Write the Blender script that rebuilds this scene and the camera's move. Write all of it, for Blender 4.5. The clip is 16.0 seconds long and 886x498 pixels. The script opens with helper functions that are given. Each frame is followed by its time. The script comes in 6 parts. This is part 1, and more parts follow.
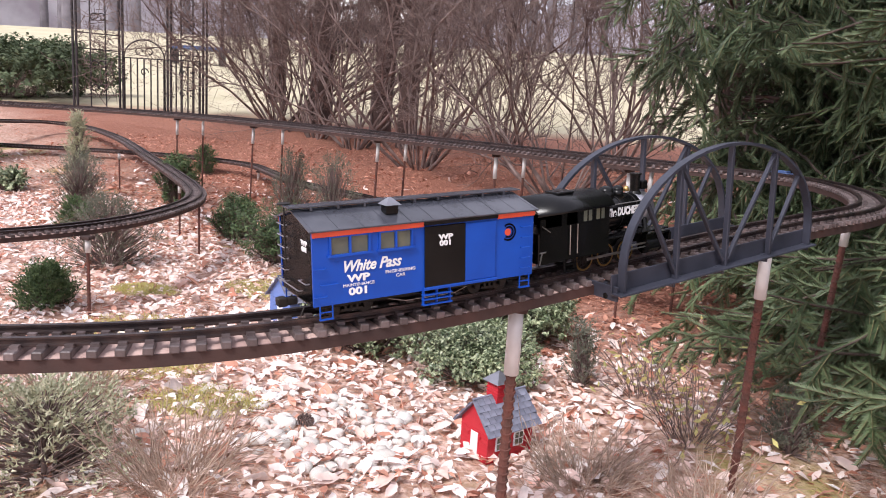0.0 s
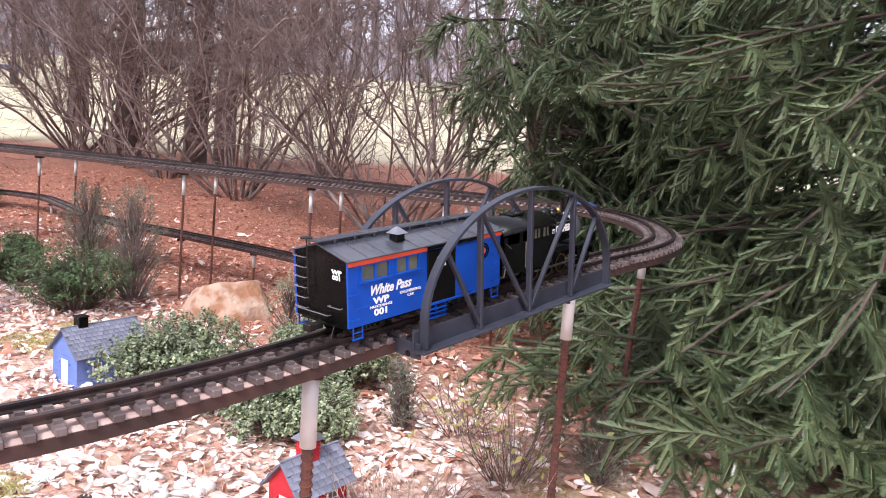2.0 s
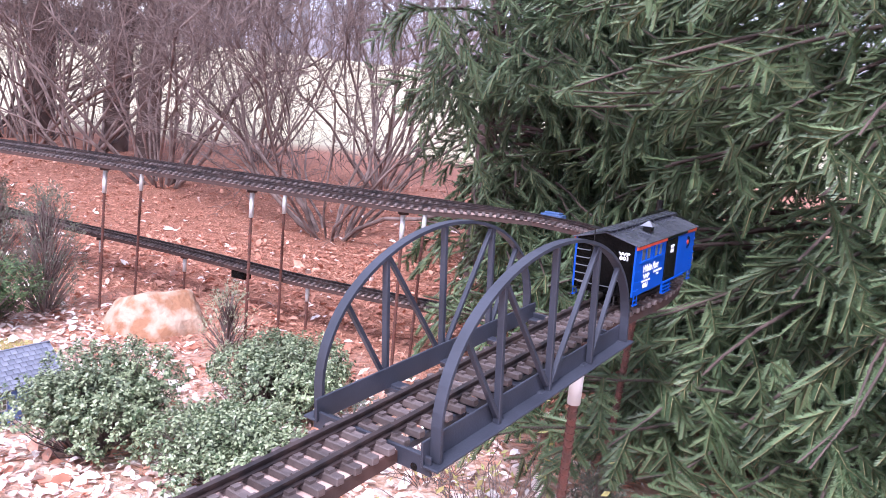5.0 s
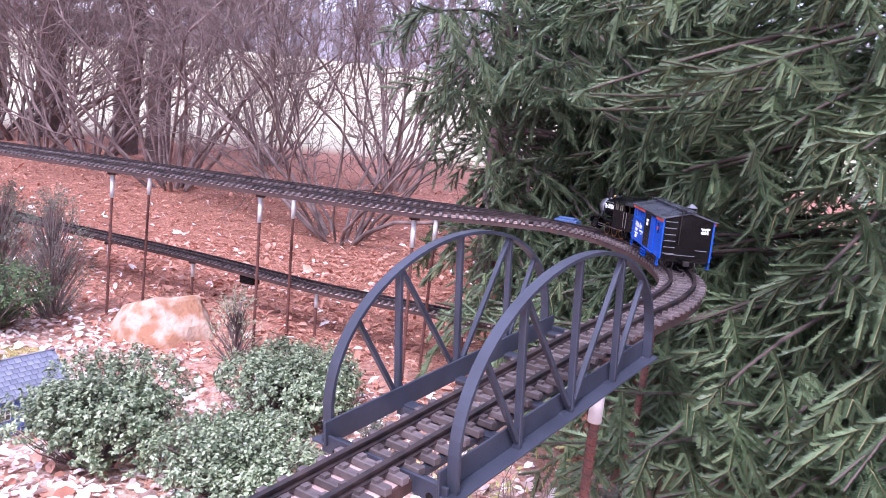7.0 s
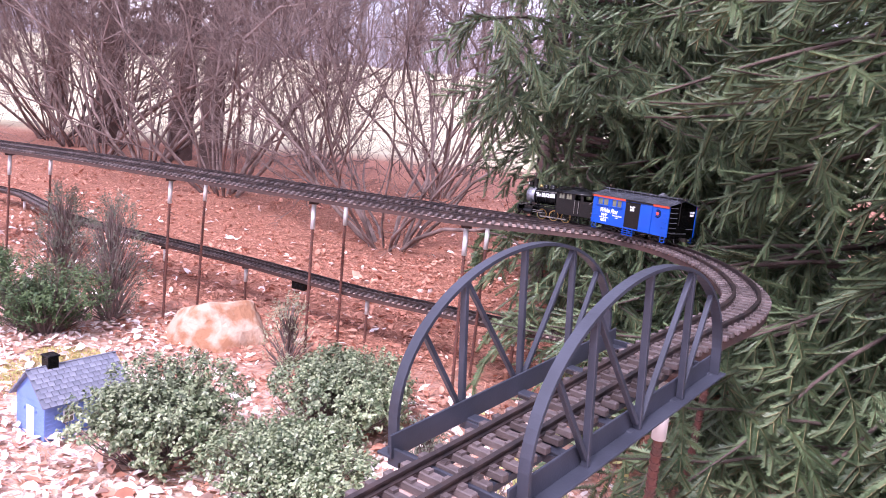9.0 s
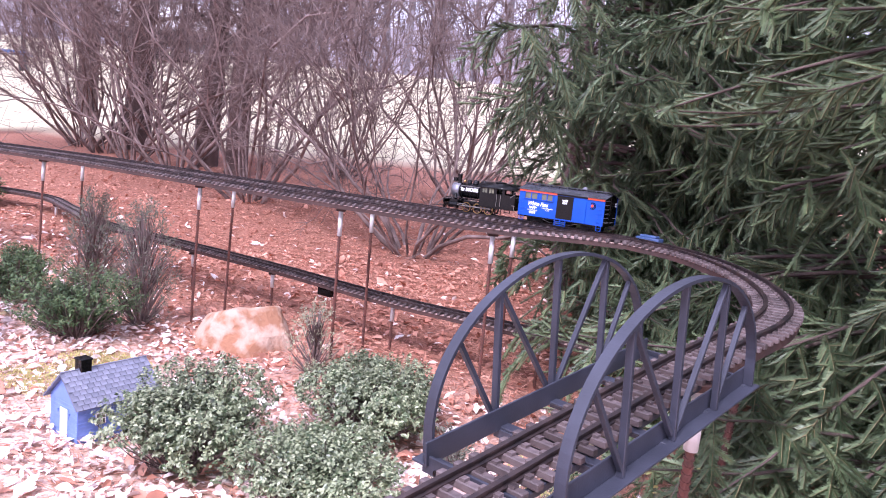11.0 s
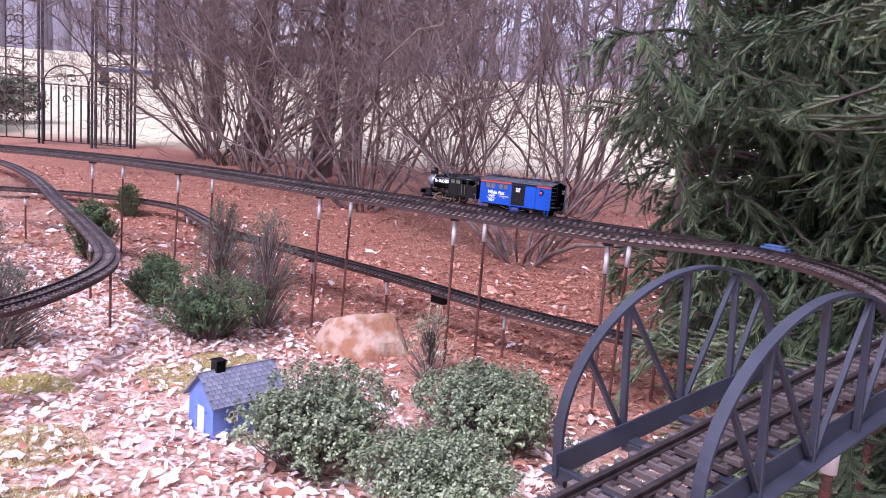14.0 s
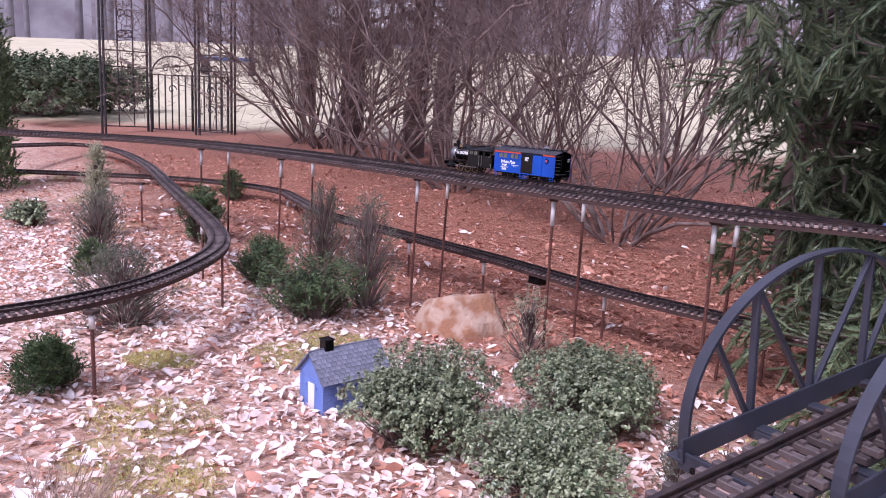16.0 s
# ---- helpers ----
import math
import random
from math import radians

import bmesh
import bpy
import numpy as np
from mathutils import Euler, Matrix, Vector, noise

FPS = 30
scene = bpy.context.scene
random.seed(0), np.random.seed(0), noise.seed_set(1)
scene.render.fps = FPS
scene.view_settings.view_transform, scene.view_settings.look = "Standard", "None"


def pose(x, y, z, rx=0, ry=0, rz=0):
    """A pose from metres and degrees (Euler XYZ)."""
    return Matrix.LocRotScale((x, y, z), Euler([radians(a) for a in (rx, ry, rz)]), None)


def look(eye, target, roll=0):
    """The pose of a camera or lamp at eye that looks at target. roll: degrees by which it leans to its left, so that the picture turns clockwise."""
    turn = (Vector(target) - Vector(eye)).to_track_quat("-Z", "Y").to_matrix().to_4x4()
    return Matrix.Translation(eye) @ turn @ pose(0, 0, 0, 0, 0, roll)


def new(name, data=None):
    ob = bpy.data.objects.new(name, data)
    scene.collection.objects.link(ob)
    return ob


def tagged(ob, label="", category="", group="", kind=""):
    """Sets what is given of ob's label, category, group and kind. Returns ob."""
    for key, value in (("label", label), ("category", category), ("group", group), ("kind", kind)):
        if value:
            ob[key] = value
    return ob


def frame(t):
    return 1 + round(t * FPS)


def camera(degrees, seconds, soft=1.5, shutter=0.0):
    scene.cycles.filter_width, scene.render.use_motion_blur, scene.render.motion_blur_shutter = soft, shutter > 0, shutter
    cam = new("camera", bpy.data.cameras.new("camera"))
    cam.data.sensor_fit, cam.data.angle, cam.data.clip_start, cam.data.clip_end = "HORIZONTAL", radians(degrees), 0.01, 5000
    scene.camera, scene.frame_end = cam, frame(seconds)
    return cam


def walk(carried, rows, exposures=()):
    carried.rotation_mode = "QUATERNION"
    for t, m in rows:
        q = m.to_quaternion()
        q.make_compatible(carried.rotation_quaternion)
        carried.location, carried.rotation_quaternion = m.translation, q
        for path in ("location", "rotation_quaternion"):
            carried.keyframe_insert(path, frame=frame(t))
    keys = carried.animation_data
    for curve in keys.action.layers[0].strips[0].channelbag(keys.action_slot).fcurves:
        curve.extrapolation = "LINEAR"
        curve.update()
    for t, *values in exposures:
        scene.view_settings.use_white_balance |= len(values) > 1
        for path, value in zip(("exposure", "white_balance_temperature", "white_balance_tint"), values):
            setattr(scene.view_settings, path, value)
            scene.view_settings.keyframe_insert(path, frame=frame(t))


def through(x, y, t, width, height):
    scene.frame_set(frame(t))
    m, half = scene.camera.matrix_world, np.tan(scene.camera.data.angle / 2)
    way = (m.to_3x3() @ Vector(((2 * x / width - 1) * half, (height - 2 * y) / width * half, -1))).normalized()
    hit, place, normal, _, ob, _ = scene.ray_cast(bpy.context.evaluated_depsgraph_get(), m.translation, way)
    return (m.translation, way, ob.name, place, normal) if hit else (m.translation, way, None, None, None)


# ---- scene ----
cam = camera(62.7, 16.0, soft=1.0)
PATH = [
    (0.0, (0.3497, 0.2900, 0.8109), (0.0517, 2.2349, 0.4522), 3.68),
    (0.5, (0.3483, 0.2969, 0.8102), (0.1000, 2.2478, 0.4464), 3.96),
    (1.0, (0.3539, 0.3058, 0.8108), (0.1770, 2.2625, 0.4365), 4.16),
    (1.5, (0.3722, 0.3185, 0.8223), (0.3270, 2.2893, 0.4849), 3.79),
    (2.0, (0.3929, 0.3843, 0.8425), (0.5494, 2.3609, 0.5806), 3.93),
    (2.5, (0.3989, 0.4990, 0.8706), (0.6891, 2.4601, 0.6066), 5.63),
    (3.0, (0.3976, 0.5446, 0.8803), (0.6713, 2.5114, 0.6415), 6.87),
    (3.5, (0.3812, 0.5634, 0.8881), (0.7180, 2.5176, 0.6278), 6.48),
    (4.0, (0.3172, 0.5881, 0.8989), (0.6607, 2.5340, 0.5898), 5.06),
    (6.5, (0.3103, 0.6764, 0.9196), (0.6726, 2.6229, 0.6369), 5.63),
    (7.0, (0.3115, 0.6841, 0.9180), (0.6367, 2.6351, 0.6217), 5.20),
    (7.5, (0.3046, 0.6803, 0.9209), (0.6035, 2.6358, 0.6267), 4.95),
    (8.0, (0.3004, 0.6870, 0.9202), (0.5681, 2.6456, 0.6163), 4.98),
    (8.5, (0.2961, 0.6992, 0.9201), (0.5247, 2.6632, 0.6190), 5.31),
    (9.0, (0.2860, 0.6964, 0.9217), (0.4908, 2.6645, 0.6307), 5.25),
    (11.5, (0.2670, 0.6868, 0.9251), (0.4015, 2.6628, 0.6465), 5.36),
    (12.0, (0.2643, 0.6767, 0.9261), (0.3852, 2.6532, 0.6452), 5.23),
    (12.5, (0.2618, 0.6831, 0.9257), (0.3478, 2.6599, 0.6340), 5.04),
    (13.0, (0.2556, 0.6797, 0.9275), (0.2808, 2.6553, 0.6168), 4.58),
    (13.5, (0.2465, 0.6740, 0.9301), (0.1803, 2.6504, 0.6313), 4.22),
    (14.0, (0.2395, 0.6683, 0.9332), (0.0956, 2.6428, 0.6495), 4.34),
    (14.5, (0.2315, 0.6610, 0.9327), (0.0310, 2.6286, 0.6353), 4.54),
    (15.0, (0.2103, 0.6563, 0.9276), (-0.0880, 2.6012, 0.5694), 4.40),
    (15.5, (0.2008, 0.6565, 0.9300), (-0.1466, 2.5926, 0.5680), 3.84),
    (16.0, (0.2014, 0.6533, 0.9394), (-0.1766, 2.5849, 0.5844), 2.83),
]
walk(cam, [(t, look(eye, target, roll)) for t, eye, target, roll in PATH], [(0, 0.42, 6200, 14), (1.5, 0.5, 6200, 14), (2.5, 1.08, 5850, 14), (3.5, 1.28, 5700, 15), (4.2, 1.25, 5600, 17), (6.3, 1.18, 5300, 28), (7.5, 1.18, 5350, 30), (8.5, 1.2, 5750, 32), (9.2, 1.2, 5700, 32), (12.5, 0.9, 5500, 32), (14, 0.62, 5500, 32), (16, 0.22, 5600, 31)])

# ---- world and light: bright overcast ----
world = bpy.data.worlds.new("world")
scene.world = world
world.use_nodes = True
wn = world.node_tree
sky = wn.nodes.new("ShaderNodeTexSky")
sky.sky_type, sky.sun_disc = "NISHITA", False
sky.sun_elevation, sky.sun_rotation = radians(48), radians(200)
sky.air_density, sky.dust_density, sky.ozone_density = 0.8, 4.0, 1.0
soft_sky = wn.nodes.new("ShaderNodeMix")
soft_sky.data_type = "RGBA"
soft_sky.inputs[0].default_value = 0.75
soft_sky.inputs[7].default_value = (9.0, 8.8, 9.6, 1)
wn.links.new(sky.outputs[0], soft_sky.inputs[6])
wn.links.new(soft_sky.outputs[2], wn.nodes["Background"].inputs[0])
wn.nodes["Background"].inputs[1].default_value = 0.105
sun = new("sun", bpy.data.lights.new("sun", "SUN"))
sun.data.energy, sun.data.angle, sun.data.color = 2.6, radians(14), (1.0, 0.96, 0.9)
sun.matrix_world = look((-3, -4, 8), (0, 2, 0))


# ---- materials ----
def mat(name, colour, rough=0.8, metal=0.0, colour2=None, scale=30.0, bump=0.2, fine=200.0, per=False, island=False, contrast=(0.35, 0.65), spec=0.5, through=0.0, vary=0.3):
    """Two colours mixed by a coarse noise, a fine grain on top and a bump; per: each object its own tone."""
    m = bpy.data.materials.new(name)
    m.use_nodes = True
    nt = m.node_tree
    b = nt.nodes["Principled BSDF"]
    b.inputs["Roughness"].default_value, b.inputs["Metallic"].default_value = rough, metal
    b.inputs["Specular IOR Level"].default_value = spec
    tc = nt.nodes.new("ShaderNodeTexCoord")
    n1, n2 = nt.nodes.new("ShaderNodeTexNoise"), nt.nodes.new("ShaderNodeTexNoise")
    n1.inputs["Scale"].default_value, n2.inputs["Scale"].default_value = scale, fine
    n1.inputs["Detail"].default_value = 5
    for n in (n1, n2):
        nt.links.new(tc.outputs["Object"], n.inputs["Vector"])
    ramp = nt.nodes.new("ShaderNodeMapRange")
    ramp.inputs[1].default_value, ramp.inputs[2].default_value = contrast
    mix = nt.nodes.new("ShaderNodeMix")
    mix.data_type = "RGBA"
    mix.inputs[6].default_value = (*colour, 1)
    mix.inputs[7].default_value = (*(colour2 or [c * 0.7 for c in colour]), 1)
    nt.links.new(mix.outputs[2], b.inputs["Base Color"])
    if per or island:
        info = nt.nodes.new("ShaderNodeNewGeometry" if island else "ShaderNodeObjectInfo")
        nt.links.new(info.outputs["Random Per Island" if island else "Random"], mix.inputs[0])
        hsv = nt.nodes.new("ShaderNodeHueSaturation")
        r2 = nt.nodes.new("ShaderNodeMapRange")
        r2.inputs[1].default_value, r2.inputs[2].default_value = 0.3, 0.7
        r2.inputs[3].default_value, r2.inputs[4].default_value = 1 - vary, 1 + vary
        nt.links.new(n1.outputs[0], r2.inputs[0])
        nt.links.new(mix.outputs[2], hsv.inputs["Color"])
        nt.links.new(r2.outputs[0], hsv.inputs["Value"])
        nt.links.new(hsv.outputs[0], b.inputs["Base Color"])
    else:
        nt.links.new(n1.outputs[0], ramp.inputs[0])
        nt.links.new(ramp.outputs[0], mix.inputs[0])
    if bump:
        bn = nt.nodes.new("ShaderNodeBump")
        bn.inputs["Strength"].default_value, bn.inputs["Distance"].default_value = bump, 0.3 / fine
        nt.links.new(n2.outputs[0], bn.inputs["Height"])
        nt.links.new(bn.outputs[0], b.inputs["Normal"])
    if through:
        b.inputs["Transmission Weight"].default_value = 0
        tr = nt.nodes.new("ShaderNodeBsdfTranslucent")
        ms = nt.nodes.new("ShaderNodeMixShader")
        ms.inputs[0].default_value = through
        src = b.inputs["Base Color"].links[0].from_socket
        nt.links.new(src, tr.inputs[0])
        nt.links.new(b.outputs[0], ms.inputs[1])
        nt.links.new(tr.outputs[0], ms.inputs[2])
        nt.links.new(ms.outputs[0], nt.nodes["Material Output"].inputs[0])
    return m


M_RAIL = mat("rail_steel", (0.035, 0.028, 0.03), 0.42, 0.6, (0.09, 0.06, 0.055), scale=25, fine=300, bump=0.15)
M_TIE = mat("plastic_tie", (0.15, 0.115, 0.112), 0.42, colour2=(0.065, 0.048, 0.047), per=True, scale=90, fine=500, bump=0.5)
M_BEAM = mat("rusty_beam", (0.075, 0.036, 0.029), 0.75, 0.1, (0.045, 0.026, 0.023), scale=12, fine=250, bump=0.4)
M_BED = mat("roadbed_board", (0.60, 0.43, 0.38), 0.85, colour2=(0.42, 0.28, 0.25), scale=14, fine=260, bump=0.4)
M_PVC = mat("white_pipe", (0.72, 0.70, 0.70), 0.4, colour2=(0.55, 0.52, 0.5), scale=14, fine=300, bump=0.1)
M_REBAR = mat("rusty_rebar", (0.17, 0.06, 0.045), 0.8, 0.2, (0.10, 0.05, 0.04), scale=40, fine=400, bump=0.5)
M_BRIDGE = mat("grey_bridge_paint", (0.050, 0.053, 0.074), 0.45, 0.15, (0.032, 0.034, 0.048), scale=14, fine=350, bump=0.25)
M_BLACK = mat("black_paint", (0.003, 0.003, 0.0036), 0.26, colour2=(0.006, 0.0058, 0.006), scale=25, fine=400, bump=0.1, spec=0.28)
M_DARK = mat("dark_metal", (0.012, 0.011, 0.012), 0.5, 0.3, (0.028, 0.023, 0.02), scale=40, fine=400, bump=0.2, spec=0.3)
M_BLUE = mat("blue_paint", (0.008, 0.075, 0.44), 0.40, colour2=(0.007, 0.062, 0.38), scale=20, fine=420, bump=0.12, spec=0.35)
M_ORANGE = mat("orange_paint", (0.72, 0.085, 0.03), 0.45, colour2=(0.6, 0.07, 0.03), scale=30, fine=400, bump=0.1)
M_ROOF = mat("grey_roof", (0.075, 0.077, 0.095), 0.24, colour2=(0.042, 0.044, 0.056), scale=18, fine=400, bump=0.15)
M_WHITE = mat("white_lettering", (0.85, 0.85, 0.85), 0.5, colour2=(0.75, 0.75, 0.75), bump=0)
M_SILVER = mat("smokebox_silver", (0.36, 0.36, 0.40), 0.32, 0.7, (0.24, 0.24, 0.27), scale=30, fine=400, bump=0.1)
M_BRASS = mat("brass", (0.62, 0.42, 0.16), 0.35, 0.9, (0.5, 0.32, 0.12), scale=40, fine=400, bump=0.05)
M_STEEL = mat("bright_steel", (0.42, 0.40, 0.38), 0.35, 0.9, (0.3, 0.28, 0.26), scale=60, fine=400, bump=0.05)
M_GLASS = mat("tinted_glass", (0.10, 0.11, 0.09), 0.08, 0, (0.16, 0.16, 0.11), scale=30, bump=0)
M_BARK = mat("shrub_bark", (0.095, 0.062, 0.055), 0.9, colour2=(0.26, 0.19, 0.172), scale=9, fine=120, bump=0.5)
M_TRUNK = mat("dark_trunk", (0.075, 0.050, 0.045), 0.95, colour2=(0.13, 0.085, 0.075), scale=5, fine=40, bump=0.9)
M_SPRUCE = mat("spruce_needles", (0.066, 0.108, 0.050), 0.40, colour2=(0.240, 0.315, 0.165), island=True, scale=9, bump=0, through=0.38, vary=0.45)
M_SPRUCE2 = mat("blue_spruce_needles", (0.064, 0.105, 0.055), 0.40, colour2=(0.235, 0.305, 0.175), island=True, scale=9, bump=0, through=0.38, vary=0.45)
M_TWIG = mat("spruce_twig", (0.30, 0.245, 0.12), 0.8, colour2=(0.12, 0.095, 0.05), scale=6, bump=0.2, contrast=(0.4, 0.6))
M_BOX = mat("box_leaves", (0.060, 0.098, 0.042), 0.34, colour2=(0.46, 0.50, 0.31), island=True, scale=6, bump=0, through=0.15)
M_JUNIPER = mat("juniper_leaves", (0.035, 0.072, 0.030), 0.6, colour2=(0.155, 0.215, 0.085), island=True, scale=6, bump=0, through=0.15)
M_GREYG = mat("grey_green_leaves", (0.13, 0.15, 0.11), 0.7, colour2=(0.22, 0.20, 0.15), island=True, scale=6, bump=0, through=0.15)
M_DRY = mat("dry_stems", (0.36, 0.25, 0.19), 0.9, colour2=(0.58, 0.44, 0.35), island=True, scale=8, bump=0, through=0.1)
M_SAGE = mat("sage_green", (0.30, 0.32, 0.20), 0.7, colour2=(0.54, 0.51, 0.36), island=True, scale=6, bump=0, through=0.15)
M_YELLOWG = mat("yellow_green", (0.56, 0.46, 0.18), 0.8, colour2=(0.42, 0.41, 0.15), island=True, scale=6, bump=0, through=0.1)
M_LEAF = mat("dry_leaves", (0.74, 0.50, 0.42), 0.7, colour2=(0.97, 0.90, 0.87), island=True, scale=20, bump=0, through=0.1)
M_LEAFR = mat("red_leaves", (0.42, 0.17, 0.11), 0.8, colour2=(0.68, 0.36, 0.26), island=True, scale=20, bump=0, through=0.1)
M_NEEDLE = mat("fallen_needles", (0.36, 0.12, 0.075), 0.85, colour2=(0.66, 0.34, 0.23), island=True, scale=20, bump=0)
M_STONE = mat("river_stone", (0.52, 0.47, 0.42), 0.7, colour2=(0.80, 0.77, 0.74), per=True, scale=30, fine=200, bump=0.25)
M_ROCK = mat("boulder", (0.33, 0.16, 0.09), 0.9, colour2=(0.47, 0.33, 0.25), scale=15, fine=60, bump=0.9, contrast=(0.42, 0.58))
M_HBLUE = mat("house_blue", (0.17, 0.25, 0.56), 0.7, colour2=(0.13, 0.20, 0.47), scale=25, fine=300, bump=0.2)
M_HROOF = mat("house_shingle", (0.23, 0.235, 0.30), 0.7, colour2=(0.15, 0.155, 0.205), per=True, scale=30, fine=300, bump=0.4)
M_RED = mat("barn_red", (0.56, 0.025, 0.04), 0.6, colour2=(0.45, 0.02, 0.03), scale=25, fine=300, bump=0.2)
M_PAPER = mat("white_door", (0.82, 0.82, 0.84), 0.6, colour2=(0.72, 0.72, 0.75), scale=25, fine=300, bump=0.1)
M_IRON = mat("wrought_iron", (0.03, 0.028, 0.032), 0.6, 0.4, (0.06, 0.05, 0.05), scale=30, fine=200, bump=0.2)
M_BLUEBOX = mat("switch_box_blue", (0.05, 0.10, 0.24), 0.5, colour2=(0.08, 0.12, 0.25), scale=30, fine=300, bump=0.1)
# distance haze is mixed straight into this pale grey-lavender
M_HAZED_WOODS = mat("far_woods", (0.30, 0.27, 0.32), 1.0, colour2=(0.46, 0.44, 0.50), scale=0.35, fine=3, bump=0.0)
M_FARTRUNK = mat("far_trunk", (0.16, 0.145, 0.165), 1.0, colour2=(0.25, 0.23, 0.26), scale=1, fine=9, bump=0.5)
M_HEDGE = mat("hedge_leaves", (0.040, 0.065, 0.028), 0.8, colour2=(0.13, 0.165, 0.085), island=True, scale=2, bump=0, through=0.1)


def ground_material():
    """Mulch and needles near by, moss patches, pale straw lawn beyond."""
    m = bpy.data.materials.new("garden_ground")
    m.use_nodes = True
    nt = m.node_tree
    b = nt.nodes["Principled BSDF"]
    b.inputs["Roughness"].default_value = 0.95
    tc = nt.nodes.new("ShaderNodeTexCoord")

    def noise_node(scale, detail=5):
        n = nt.nodes.new("ShaderNodeTexNoise")
        n.inputs["Scale"].default_value, n.inputs["Detail"].default_value = scale, detail
        nt.links.new(tc.outputs["Object"], n.inputs["Vector"])
        return n.outputs[0]

    def ranged(socket, lo, hi):
        r = nt.nodes.new("ShaderNodeMapRange")
        r.inputs[1].default_value, r.inputs[2].default_value = lo, hi
        nt.links.new(socket, r.inputs[0])
        return r.outputs[0]

    def mixed(f, a, c):
        x = nt.nodes.new("ShaderNodeMix")
        x.data_type = "RGBA"
        nt.links.new(f, x.inputs[0])
        for k, v in ((6, a), (7, c)):
            if isinstance(v, tuple):
                x.inputs[k].default_value = (*v, 1)
            else:
                nt.links.new(v, x.inputs[k])
        return x.outputs[2]

    needles = mixed(ranged(noise_node(60), 0.35, 0.65), (0.19, 0.070, 0.046), (0.42, 0.19, 0.125))
    pale = mixed(ranged(noise_node(45), 0.4, 0.6), (0.40, 0.24, 0.17), (0.66, 0.48, 0.40))
    sep = nt.nodes.new("ShaderNodeSeparateXYZ")
    nt.links.new(tc.outputs["Object"], sep.inputs[0])
    # the needle bed lies under the shrubs, the pale litter in front of it
    add = nt.nodes.new("ShaderNodeMath")
    add.operation = "MULTIPLY_ADD"
    nt.links.new(sep.outputs[0], add.inputs[0])
    add.inputs[1].default_value = 0.8
    nt.links.new(sep.outputs[1], add.inputs[2])
    wob = nt.nodes.new("ShaderNodeMath")
    wob.operation = "MULTIPLY_ADD"
    nt.links.new(noise_node(2.0), wob.inputs[0])
    wob.inputs[1].default_value = 1.4
    nt.links.new(add.outputs[0], wob.inputs[2])
    bed = mixed(ranged(wob.outputs[0], 3.4, 4.5), pale, needles)
    moss = mixed(ranged(noise_node(1.7), 0.60, 0.68), bed, mixed(ranged(noise_node(50), 0.4, 0.6), (0.36, 0.30, 0.09), (0.46, 0.34, 0.16)))
    near_moss = mixed(ranged(wob.outputs[0], 3.3, 3.7), moss, bed)
    lawn = mixed(ranged(noise_node(0.9), 0.35, 0.65), (0.62, 0.55, 0.38), (0.42, 0.38, 0.23))
    lawn = mixed(ranged(noise_node(25), 0.3, 0.7), lawn, (0.54, 0.48, 0.34))
    far = nt.nodes.new("ShaderNodeMath")
    far.operation = "MULTIPLY_ADD"
    nt.links.new(noise_node(0.7), far.inputs[0])
    far.inputs[1].default_value = 1.5
    nt.links.new(sep.outputs[1], far.inputs[2])
    nt.links.new(mixed(ranged(far.outputs[0], 10.5, 11.3), near_moss, lawn), b.inputs["Base Color"])
    bn = nt.nodes.new("ShaderNodeBump")
    bn.inputs["Strength"].default_value, bn.inputs["Distance"].default_value = 0.8, 0.012
    nt.links.new(noise_node(90), bn.inputs["Height"])
    nt.links.new(bn.outputs[0], b.inputs["Normal"])
    return m


M_GROUND = ground_material()


# ---- mesh helpers ----
def part(name, bm, material, parent=None, label="", smooth=False):
    me = bpy.data.meshes.new(name)
    bm.to_mesh(me)
    bm.free()
    me.materials.append(material)
    if smooth:
        me.shade_smooth()
    ob = new(name, me)
    if parent:
        ob.parent = parent
    if label:
        ob["label"] = label
    return ob


def raw(name, verts, faces, material, parent=None, label="", smooth=False):
    me = bpy.data.meshes.new(name)
    verts, faces = np.asarray(verts, np.float32), np.asarray(faces, np.int32)
    k = faces.shape[1]
    me.vertices.add(len(verts))
    me.vertices.foreach_set("co", verts.ravel())
    me.loops.add(faces.size)
    me.loops.foreach_set("vertex_index", faces.ravel())
    me.polygons.add(len(faces))
    me.polygons.foreach_set("loop_start", np.arange(0, faces.size, k, dtype=np.int32))
    me.update(calc_edges=True)
    me.materials.append(material)
    if smooth:
        me.shade_smooth()
    ob = new(name, me)
    if parent:
        ob.parent = parent
    if label:
        ob["label"] = label
    return ob


def empty(name, m=None):
    ob = new(name)
    ob.empty_display_size = 0.02
    if m is not None:
        ob.matrix_basis = m
    return ob


def bevel(bm, w, seg=1):
    if w:
        bmesh.ops.bevel(bm, geom=bm.edges[:], offset=w, segments=seg, affect="EDGES", profile=0.6)


def box(bm, sx, sy, sz, x=0, y=0, z=0, m=None):
    """A box of these sizes with its centre at x, y, z."""
    mm = Matrix.Translation((x, y, z)) @ (m or Matrix()) @ Matrix.Diagonal((sx, sy, sz, 1))
    bmesh.ops.create_cube(bm, size=1, matrix=mm)
    return bm


def bbox(sx, sy, sz, x=0, y=0, z=0, w=0.0, m=None, seg=1):
    bm = box(bmesh.new(), sx, sy, sz, x, y, z, m)
    bevel(bm, w, seg)
    return bm


def cyl(bm, r, h, m=None, seg=16, r2=None):
    bmesh.ops.create_cone(bm, cap_ends=True, segments=seg, radius1=r, radius2=r if r2 is None else r2, depth=h, matrix=m or Matrix())
    return bm


